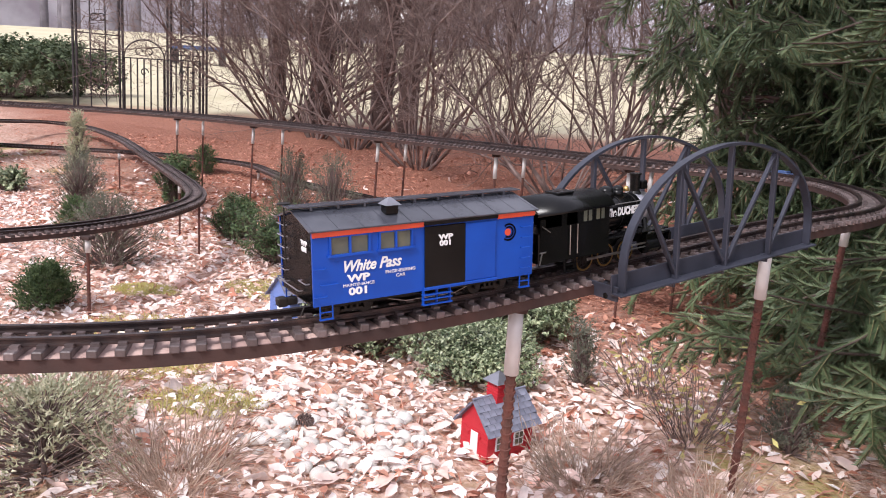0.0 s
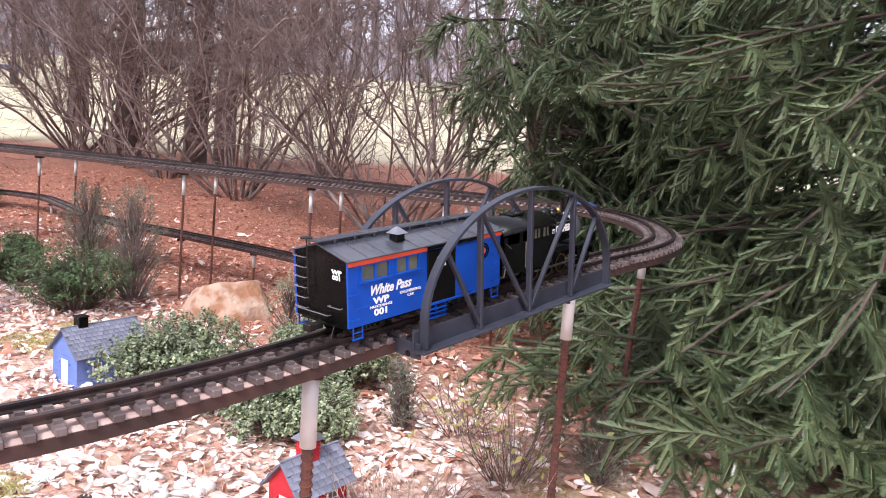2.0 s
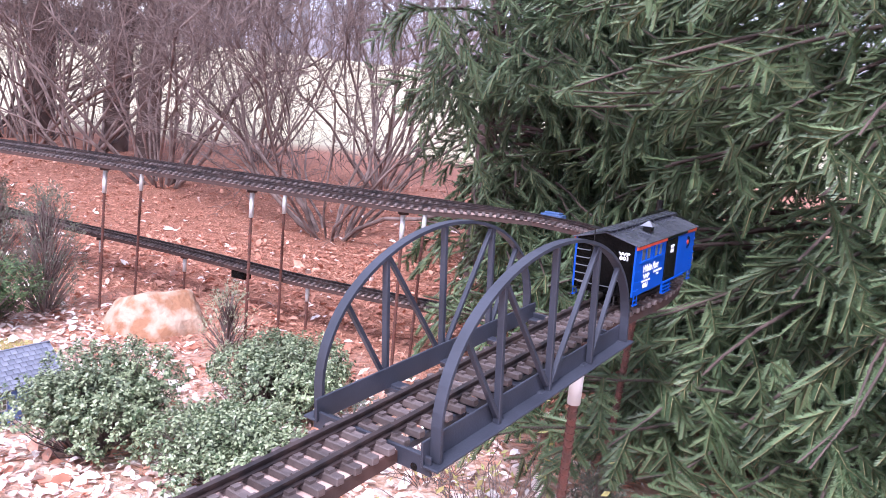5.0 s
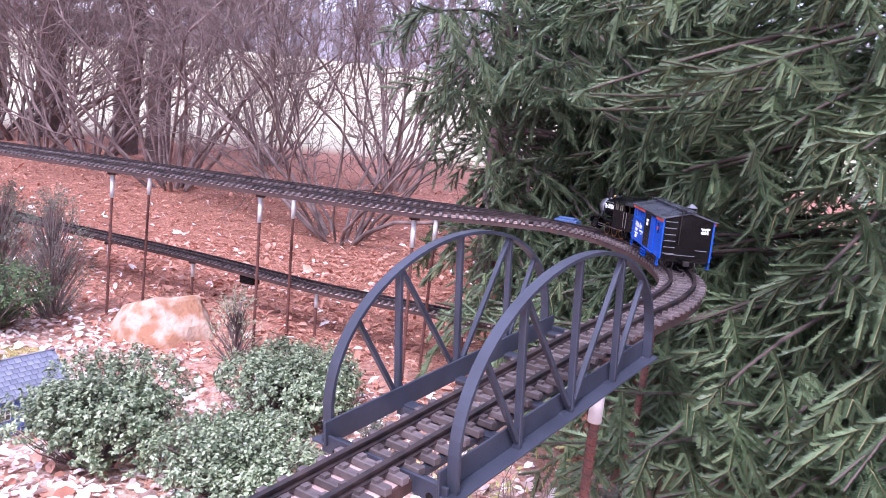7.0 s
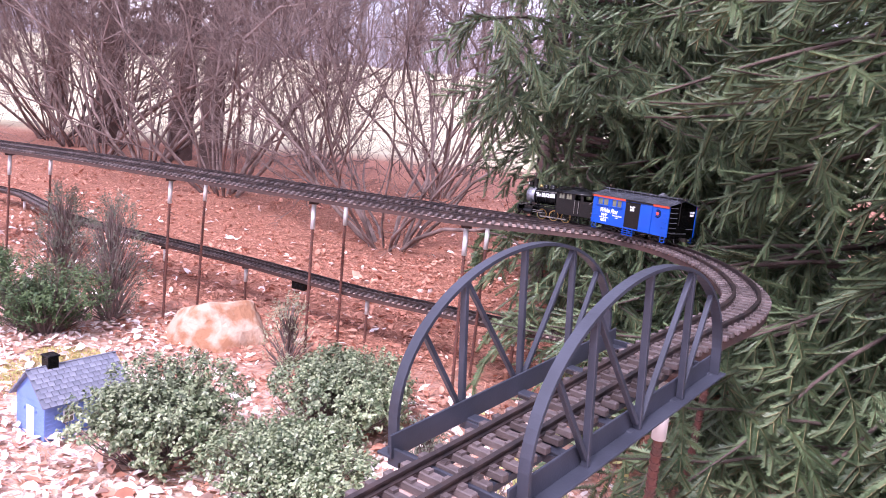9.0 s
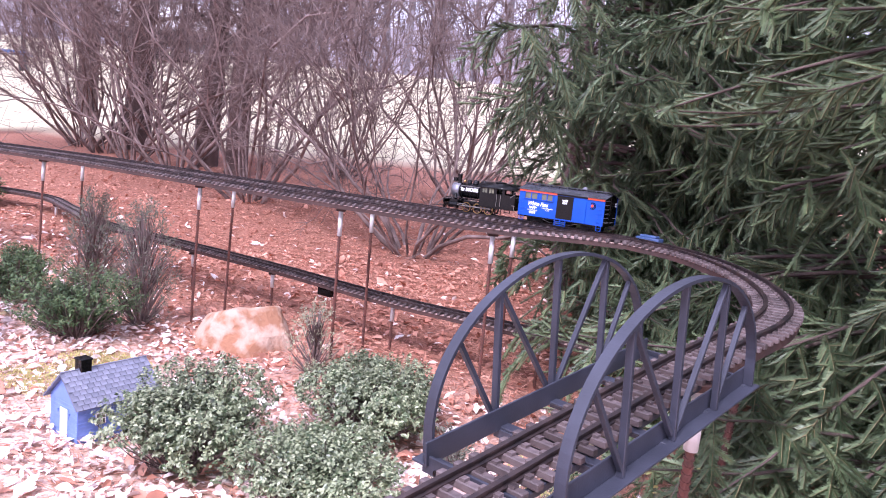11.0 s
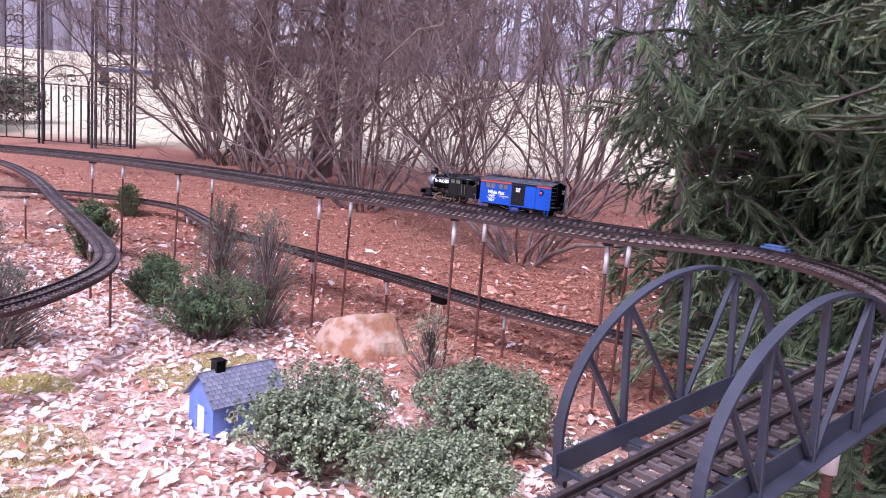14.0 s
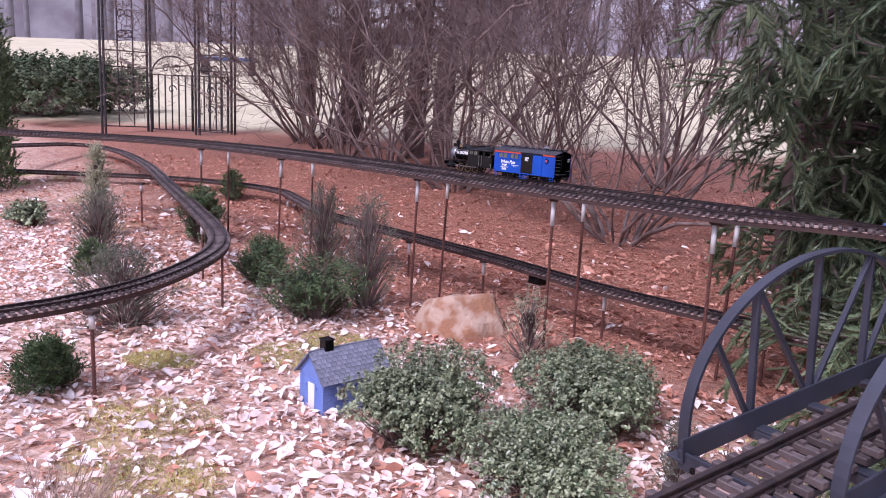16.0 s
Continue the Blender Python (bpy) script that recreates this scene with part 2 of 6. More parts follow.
def rod(bm, a, b, r, seg=8, r2=None):
    a, b = Vector(a), Vector(b)
    m = Matrix.Translation((a + b) / 2) @ (b - a).to_track_quat("Z", "Y").to_matrix().to_4x4()
    return cyl(bm, r, (b - a).length, m, seg, r2)


def bar(bm, a, b, w, h, side=(0, 1, 0)):
    """A rectangular bar from a to b, w wide along side and h thick."""
    a, b = Vector(a), Vector(b)
    z = (b - a).normalized()
    y = Vector(side)
    y = (y - z * y.dot(z)).normalized()
    x = y.cross(z)
    m = Matrix((x, y, z)).transposed().to_4x4()
    return box(bm, h, w, (b - a).length, *((a + b) / 2), m)


def sweep(name, pts, profile, material, parent=None, label="", smooth=False):
    """A profile (across, up) carried along points, always upright."""
    pts = [Vector(p) for p in pts]
    n, k = len(pts), len(profile)
    verts, faces = [], []
    for i, p in enumerate(pts):
        d = (pts[min(i + 1, n - 1)] - pts[max(i - 1, 0)])
        side = Vector((d.y, -d.x, 0)).normalized()
        for a, u in profile:
            verts.append(p + side * a + Vector((0, 0, u)))
    for i in range(n - 1):
        for j in range(k):
            j2 = (j + 1) % k
            faces.append((i * k + j, i * k + j2, (i + 1) * k + j2, (i + 1) * k + j))
    bm = bmesh.new()
    vs = [bm.verts.new(v) for v in verts]
    for f in faces:
        bm.faces.new([vs[i] for i in f])
    bm.faces.new(vs[:k][::-1])
    bm.faces.new(vs[-k:])
    bmesh.ops.recalc_face_normals(bm, faces=bm.faces[:])
    return part(name, bm, material, parent, label, smooth)


def tubes(segs, sides=5):
    """Many thin tapered tubes at once: rows of (ax, ay, az, bx, by, bz, ra, rb)."""
    s = np.asarray(segs, float)
    a, b, ra, rb = s[:, :3], s[:, 3:6], s[:, 6], s[:, 7]
    d = b - a
    d /= np.maximum(np.linalg.norm(d, axis=1), 1e-9)[:, None]
    ref = np.where(np.abs(d[:, 2:3]) > 0.9, [[1.0, 0, 0]], [[0, 0, 1.0]])
    x = np.cross(ref, d)
    x /= np.linalg.norm(x, axis=1)[:, None]
    y = np.cross(d, x)
    ang = np.arange(sides) * 2 * np.pi / sides
    ring = x[:, None] * np.cos(ang)[None, :, None] + y[:, None] * np.sin(ang)[None, :, None]
    v = np.concatenate([a[:, None] + ring * ra[:, None, None], b[:, None] + ring * rb[:, None, None]], 1)
    base = (np.arange(len(s)) * 2 * sides)[:, None]
    j = np.arange(sides)
    j2 = (j + 1) % sides
    f = np.stack([base + j, base + j2, base + sides + j2, base + sides + j], -1)
    return v.reshape(-1, 3), f.reshape(-1, 4)


def spline(ctrl, step=0.02):
    """Points every step metres on a smooth curve through the control points."""
    c = np.array(ctrl, float)
    c = np.vstack([2 * c[0] - c[1], c, 2 * c[-1] - c[-2]])
    out = []
    for i in range(1, len(c) - 2):
        p0, p1, p2, p3 = c[i - 1:i + 3]
        for u in np.linspace(0, 1, 60, endpoint=False):
            out.append(0.5 * (2 * p1 + (p2 - p0) * u + (2 * p0 - 5 * p1 + 4 * p2 - p3) * u * u + (3 * p1 - p0 - 3 * p2 + p3) * u ** 3))
    out = np.array(out + [c[-2]])
    d = np.r_[0, np.cumsum(np.linalg.norm(np.diff(out, axis=0), axis=1))]
    n = max(2, int(d[-1] / step))
    s = np.linspace(0, d[-1], n + 1)
    return np.stack([np.interp(s, d, out[:, k]) for k in range(3)], 1)


# ---- ground ----
KNOT_Y = (-60, 0, 4.0, 5.5, 7.0, 8.5, 10, 14, 50, 62, 120)
KNOT_Z = (0.06, 0.08, 0.10, 0.18, 0.33, 0.48, 0.62, 1.00, 5.4, 6.1, 6.6)


def ground_z(x, y):
    z = np.interp(y, KNOT_Y, KNOT_Z)
    z = z + 0.018 * np.sin(2.1 * x + 0.7) * np.sin(1.7 * y) + 0.010 * np.sin(5.3 * x + 1.9 * y)
    return z - 0.05 * np.exp(-((x + 0.45) ** 2 + (y - 2.7) ** 2) / 0.5)


def build_ground():
    def axis(lo, hi, a, b, fine, n):
        return np.r_[np.linspace(lo, a, n)[:-1], np.arange(a, b, fine), np.linspace(b, hi, n)]
    xs, ys = axis(-120, 120, -6, 5, 0.06, 24), axis(-60, 120, -0.5, 9.5, 0.06, 30)
    gx, gy = np.meshgrid(xs, ys)
    gz = ground_z(gx, gy)
    near = (np.abs(gx) < 7) & (gy < 10) & (gy > -1)
    gz = gz + np.where(near, 0.006 * np.sin(23 * gx + 3 * np.sin(9 * gy)) * np.sin(19 * gy + 2 * np.sin(11 * gx)), 0)
    w = len(xs)
    i = np.arange(len(ys) - 1)[:, None] * w + np.arange(w - 1)[None, :]
    f = np.stack([i, i + 1, i + w + 1, i + w], -1).reshape(-1, 4)
    ob = raw("ground", np.stack([gx, gy, gz], -1).reshape(-1, 3), f, M_GROUND, smooth=True)
    tagged(ob, "mulched garden ground with fallen needles, rising to straw-coloured lawn", "ground", kind="structure")


build_ground()

# ---- track lines: the rail heads' centre line ----
LINE_NEAR = [(-1.300, 1.020, 0.530), (-0.800, 0.930, 0.535), (-0.450, 0.925, 0.542), (-0.200, 0.975, 0.553), (0.000, 1.065, 0.563), (0.200, 1.217, 0.579), (0.392, 1.402, 0.600)]
LINE_BRIDGE = [(0.392, 1.402, 0.600), (0.562, 1.565, 0.624), (0.732, 1.728, 0.648)]
LINE_CURVE = [(0.732, 1.728, 0.648), (0.850, 1.835, 0.662), (0.965, 1.945, 0.672), (1.060, 2.090, 0.680), (1.125, 2.300, 0.686), (1.150, 2.520, 0.690), (1.125, 2.740, 0.693), (1.030, 2.920, 0.695)]
LINE_REAR = [(1.030, 2.920, 0.695), (0.920, 3.050, 0.696), (0.720, 3.200, 0.698), (0.420, 3.385, 0.701), (0.020, 3.640, 0.706), (-0.530, 3.990, 0.713), (-1.180, 4.400, 0.721), (-1.880, 4.790, 0.724), (-2.580, 5.030, 0.724), (-3.300, 5.030, 0.722), (-4.200, 4.750, 0.722)]
LINE_FRONT = [(1.030, 2.920, 0.695), (0.860, 2.980, 0.695), (0.620, 3.030, 0.696), (0.340, 3.200, 0.699), (-0.060, 3.450, 0.704), (-0.610, 3.800, 0.711), (-1.260, 4.220, 0.719), (-1.950, 4.620, 0.722), (-2.600, 4.860, 0.722), (-3.300, 4.850, 0.720), (-4.100, 4.550, 0.720)]
LINE_LOOP = [(-4.754, 5.699, 0.530), (-4.922, 6.492, 0.520), (-4.975, 7.236, 0.505), (-4.460, 7.146, 0.485), (-3.479, 6.183, 0.460), (-2.411, 4.875, 0.430), (-1.806, 4.132, 0.410), (-1.451, 3.672, 0.398), (-1.277, 3.367, 0.392), (-1.195, 3.069, 0.388), (-1.169, 2.713, 0.385), (-1.215, 2.451, 0.385), (-1.305, 2.260, 0.385), (-1.406, 2.104, 0.385)]
LINE_LOWER = [(-5.0, 5.8, 0.34), (-3.6, 6.2, 0.34), (-2.8, 6.2, 0.34), (-2.15, 5.9, 0.34), (-1.75, 5.4, 0.34), (-1.35, 4.85, 0.34), (-0.85, 4.45, 0.335), (-0.25, 3.98, 0.33), (0.30, 3.52, 0.32), (0.75, 3.25, 0.31), (1.15, 3.0, 0.30), (1.6, 2.75, 0.30)]


def tie_mesh():
    bm = bmesh.new()
    box(bm, 0.094, 0.0115, 0.009, 0, 0, -0.0145)
    bevel(bm, 0.0012)
    for x in (-0.034, -0.0135, 0.0135, 0.034):
        box(bm, 0.007, 0.009, 0.004, x * 0.92, 0, -0.0085)
    me = bpy.data.meshes.new("tie")
    bm.to_mesh(me)
    bm.free()
    me.materials.append(M_TIE)
    return me


TIE = tie_mesh()
RAIL_PROFILE = [(-0.0032, 0), (0.0032, 0), (0.0032, -0.0022), (0.0012, -0.0032), (0.0012, -0.0068), (0.0042, -0.0082), (0.0042, -0.010), (-0.0042, -0.010), (-0.0042, -0.0082), (-0.0012, -0.0068), (-0.0012, -0.0032), (-0.0032, -0.0022)]


def shifted(pts, side):
    p = np.asarray(pts)
    d = np.gradient(p, axis=0)
    n = np.stack([d[:, 1], -d[:, 0], 0 * d[:, 0]], 1)
    n /= np.linalg.norm(n, axis=1)[:, None]
    return p + n * side


def track(line, label, pitch=0.0256, beam=True):
    t = empty("railway_track", Matrix.Translation(line[0]))
    off = -Vector(line[0])
    pts = spline(line, 0.025)
    loc = pts + np.array(off)
    for side in (-0.0237, 0.0237):
        sweep("rail", shifted(loc, side), RAIL_PROFILE, M_RAIL, t)
    if beam:
        sweep("roadbed", loc, [(-0.0405, -0.0191), (0.0405, -0.0191), (0.0405, -0.0205), (-0.0405, -0.0205)], M_BED, t, "pale pinkish-brown roadbed strip")
        sweep("beam", loc, [(-0.0430, -0.0198), (0.0430, -0.0198), (0.0430, -0.034), (-0.0430, -0.034)], M_BEAM, t, "rust-brown supporting beam")
    tie_rows.append((t, spline(line, pitch) + np.array(off)))
    return tagged(t, label, "railway track", "elevated tracks")


tie_rows = []


def lay_ties():
    for t, p in tie_rows:
        d = np.gradient(p, axis=0)
        for i in range(len(p)):
            o = new("tie", TIE)
            o.parent = t
            o.matrix_basis = Matrix.Translation(p[i]) @ Euler((0, -0.0, math.atan2(d[i][1], d[i][0]) - math.pi / 2 + random.uniform(-0.02, 0.02))).to_matrix().to_4x4()


track(LINE_NEAR, "curved elevated model railway track on rust-brown beam")
track(LINE_BRIDGE, "straight model railway track across the arch bridge", beam=False)
track(LINE_CURVE, "tight elevated track curve beside the spruce")
track(LINE_REAR, "long elevated track, the rear of two side by side")
track(LINE_FRONT, "long elevated track, the front of two side by side")
track(LINE_LOOP, "elevated track loop sloping down over the litter")
track(LINE_LOWER, "low model railway track winding behind the poles")


# ---- poles: white pipe over rusted rebar ----
def pole(x, y, top, base=None, sleeve=0.10, lean=(0, 0), r=0.0085, steel=0.0050):
    base = float(ground_z(x, y)) - 0.02 if base is None else base
    t = empty("track_pole", Matrix.Translation((x, y, base)))
    h = top - base
    lx, ly = lean
    k = (h - sleeve * 0.9) / h
    bm = bmesh.new()
    n = int((h - sleeve) / 0.012)
    low, high = Vector((lx, ly, 0)), Vector((0, 0, h))
    rod(bm, low, low.lerp(high, k), steel, 8)
    for i in range(n):
        c = low.lerp(high, k * (i + 0.5) / n)
        cyl(bm, steel * 1.26, 0.004, Matrix.Translation(c) @ pose(0, 0, 0, 18, 0, 0), 8)
    part("rebar", bm, M_REBAR, t, "rusted ribbed steel bar")
    bm = rod(bmesh.new(), low.lerp(high, k - 0.01), high, r, 16)
    part("sleeve", bm, M_PVC, t, "white plastic pipe sleeve", True)
    part("bracket", bbox(0.034, 0.034, 0.012, 0, 0, h + 0.002, 0.002), M_BEAM, t)
    return tagged(t, "white plastic pipe on rusted rebar holding up the track", "pole", "track poles")


def under(line, x, y):
    p = spline(line, 0.02)
    return float(p[np.argmin((p[:, 0] - x) ** 2 + (p[:, 1] - y) ** 2), 2]) - 0.042


for line, spots in ((LINE_FRONT, [(0.60, 3.04), (0.08, 3.36), (-0.53, 3.75), (-1.42, 4.32), (-2.1, 4.69)]), (LINE_REAR, [(0.70, 3.21), (0.19, 3.53), (-0.43, 3.93), (-1.30, 4.47), (-2.0, 4.84)])):
    for x, y in spots:
        pole(x, y, under(line, x, y), lean=(random.uniform(-0.03, 0.01), 0))
pole(0.306, 1.305, 0.548, sleeve=0.105, r=0.011, steel=0.0070)
pole(0.738, 1.690, 0.612, sleeve=0.105, r=0.011, lean=(0.01, 0.04), steel=0.0070)
pole(1.025, 2.110, 0.638, sleeve=0.07, r=0.010, lean=(-0.02, 0.03), steel=0.0068)
for x, y, z, s in [(-1.16, 2.43, 0.343, 0.05), (-1.285, 3.42, 0.355, 0.012), (-1.62, 3.85, 0.372, 0.05), (-2.55, 4.75, 0.44, 0.05)]:
    pole(x, y, z, sleeve=s, r=0.009)
for x, y in [(-0.25, 3.98), (0.30, 3.52), (-0.70, 4.33), (-1.30, 4.80), (0.83, 3.20), (-2.0, 5.75)]:
    pole(x, y, 0.285, sleeve=0.07)


# ---- arch bridge ----
def arch_bridge():
    """Local x along the bridge, y across, z up from the rail heads' line at its middle."""
    a, b = Vector(LINE_BRIDGE[0]), Vector(LINE_BRIDGE[-1])
    d = (b - a).normalized()
    side = Vector((-d.y, d.x, 0)).normalized()
    m = Matrix((d, side, d.cross(side))).transposed().to_4x4()
    m.translation = (a + b) / 2
    t = empty("arch_bridge", m)
    half, wy, h = 0.243, 0.0875, 0.172
    for s in (-1, 1):
        y = s * wy
        bm = bmesh.new()
        box(bm, 2 * half + 0.02, 0.0030, 0.0290, 0, y - s * 0.0085, -0.0105)
        box(bm, 2 * half + 0.02, 0.0195, 0.0032, 0, y + s * 0.0028, -0.0234)
        bevel(bm, 0.0007)
        part("girder", bm, M_BRIDGE, t)
        n = 40
        pts = []
        for i in range(n + 1):
            u = math.pi * i / n
            pts.append((-half * 0.985 * math.cos(u), y, 0.002 + h * math.sin(u) ** 0.92 - (0.023 if i in (0, n) else 0)))
        bm = bmesh.new()
        rows = []
        for i, p in enumerate(pts):
            q0, q1 = Vector(pts[max(i - 1, 0)]), Vector(pts[min(i + 1, n)])
            tg = (q1 - q0).normalized()
            nn = Vector((-tg.z, 0, tg.x))
            rows.append([bm.verts.new(Vector(p) + nn * aa + Vector((0, bb, 0))) for aa, bb in ((0.0022, 0.0066), (0.0022, -0.0066), (-0.0022, -0.0066), (-0.0022, 0.0066))])
        for r0, r1 in zip(rows, rows[1:]):
            for j in range(4):
                bm.faces.new((r0[j], r0[(j + 1) % 4], r1[(j + 1) % 4], r1[j]))
        bmesh.ops.recalc_face_normals(bm, faces=bm.faces[:])
        part("arch", bm, M_BRIDGE, t)

        def top(x):
            return 0.002 + h * math.sin(math.acos(max(-1, min(1, -x / (half * 0.985))))) ** 0.92

        q = half / 2
        for x in (-q, 0, q):
            bm = bar(bmesh.new(), (x, y, -0.022), (x, y, top(x)), 0.009, 0.0065)
            bevel(bm, 0.0008)
            part("post", bm, M_BRIDGE, t)
        for x0, x1 in ((-q * 1.02, -half * 0.80), (-0.006, -q * 0.99), (0.006, q * 0.99), (q * 1.02, half * 0.80)):
            bm = bar(bmesh.new(), (x0, y, -0.012), (x1, y, top(x1)), 0.007, 0.0055)
            bevel(bm, 0.0006)
            part("brace", bm, M_BRIDGE, t)
    for x in (-half - 0.004, -half / 2, 0, half / 2, half + 0.004):
        end = abs(x) > half
        bm = bmesh.new()
        box(bm, 0.004, 2 * wy, 0.022 if end else 0.012, x, 0, -0.030 + (0.006 if end else 0))
        box(bm, 0.016, 2 * wy, 0.003, x + (0.008 if x < 0 else -0.008), 0, -0.0225)
        bevel(bm, 0.0006)
        cb = part("cross_beam", bm, M_BRIDGE, t)
        if end:
            # no real holes: black discs paint the dark inside them
            for yy in (-0.066, 0.066):
                part("bolt_hole_disc", cyl(bmesh.new(), 0.0045, 0.0052, pose(x, yy, -0.030, 0, 90, 0), 12), M_BLACK, cb, "black disc painted for the dark inside a bolt hole")
    for s in (-1, 1):
        part("stringer", bbox(2 * half, 0.010, 0.010, 0, s * 0.034, -0.0262, 0.001), M_BRIDGE, t)
    tagged(t, "dark grey metal model bridge with two bowstring arches", "bridge")


arch_bridge()


# ---- train ----
RAIL_LINE = np.vstack([spline(LINE_NEAR, 0.01), spline(LINE_BRIDGE, 0.01)[1:], spline(LINE_CURVE, 0.01)[1:], spline(LINE_REAR, 0.01)[1:]])
RAIL_S = np.r_[0, np.cumsum(np.linalg.norm(np.diff(RAIL_LINE, axis=0), axis=1))]
# seconds and the metres along the rails at which the boxcar's middle stands
RUN = [(0, 1.553), (0.5, 1.638), (1, 1.720), (1.5, 1.806), (2, 1.902), (2.5, 2.012), (3, 2.116), (3.5, 2.226), (4, 2.340), (6.5, 2.925), (7, 3.040), (7.5, 3.155), (8, 3.285), (8.5, 3.425), (9, 3.555), (11.5, 4.048), (12, 4.151), (12.5, 4.259), (13, 4.368), (13.5, 4.476), (14, 4.582), (14.5, 4.686), (15, 4.789), (15.5, 4.895), (16, 5.005)]


def on_rail(s):
    return Vector([float(np.interp(s, RAIL_S, RAIL_LINE[:, k])) for k in range(3)])


def text_part(name, words, size, material, parent, m, label="", bold=0.0, width=1.0, slant=0.0):
    cu = bpy.data.curves.new(name, "FONT")
    cu.body, cu.size, cu.align_x, cu.align_y = words, size, "CENTER", "CENTER"
    cu.extrude, cu.offset, cu.shear = 0.0003, bold, slant
    cu.resolution_u = 3
    tmp = new(name, cu)
    me = bpy.data.meshes.new_from_object(tmp.evaluated_get(bpy.context.evaluated_depsgraph_get()))
    bpy.data.objects.remove(tmp)
    me.transform(m @ Matrix.Diagonal((width, 1, 1, 1)))
    me.materials.clear()
    me.materials.append(material)
    ob = new(name, me)
    ob.parent = parent
    if label:
        ob["label"] = label
    return ob


def wheel(name, parent, x, y, z, r, spokes=0, material=None):
    """A flanged wheel with its hub at the object's origin, turning about y."""
    bm = bmesh.new()
    turn = pose(0, 0, 0, 90, 0, 0)
    s = 1 if y > 0 else -1
    if spokes:
        for rr, w, yy in ((r, 0.006, 0), (r + 0.002, 0.0015, -s * 0.003)):
            n = 28
            ring = []
            for k in range(n):
                a = 2 * math.pi * k / n
                ring.append([bm.verts.new((q * math.cos(a), yy + b, q * math.sin(a))) for q, b in ((rr, -w / 2), (rr, w / 2), (rr * 0.80, w / 2), (rr * 0.80, -w / 2))])
            for k in range(n):
                r0, r1 = ring[k], ring[(k + 1) % n]
                for j in range(4):
                    bm.faces.new((r0[j], r0[(j + 1) % 4], r1[(j + 1) % 4], r1[j]))
        bmesh.ops.recalc_face_normals(bm, faces=bm.faces[:])
        for k in range(spokes):
            a = 2 * math.pi * k / spokes
            rod(bm, (0, 0, 0), (r * 0.82 * math.cos(a), 0, r * 0.82 * math.sin(a)), 0.0011, 6)
        cyl(bm, r * 0.24, 0.008, turn, 12)
        box(bm, 0.007, 0.004, 0.006, 0.007, s * 0.001, 0)
    else:
        cyl(bm, r, 0.005, turn, 20)
        cyl(bm, r + 0.0018, 0.0012, Matrix.Translation((0, -s * 0.003, 0)) @ turn, 20)
        cyl(bm, r * 0.35, 0.0075, turn, 12)
    ob = part(name, bm, material or M_DARK, parent)
    ob.location = (x, y, z)
    return ob


def turned(bm, k):
    """k = 1: to the other side of the car, seen the same way from outside."""
    if k:
        bmesh.ops.transform(bm, matrix=pose(0, 0, 0, 0, 0, 180), verts=bm.verts[:])
    return bm


rolling = []


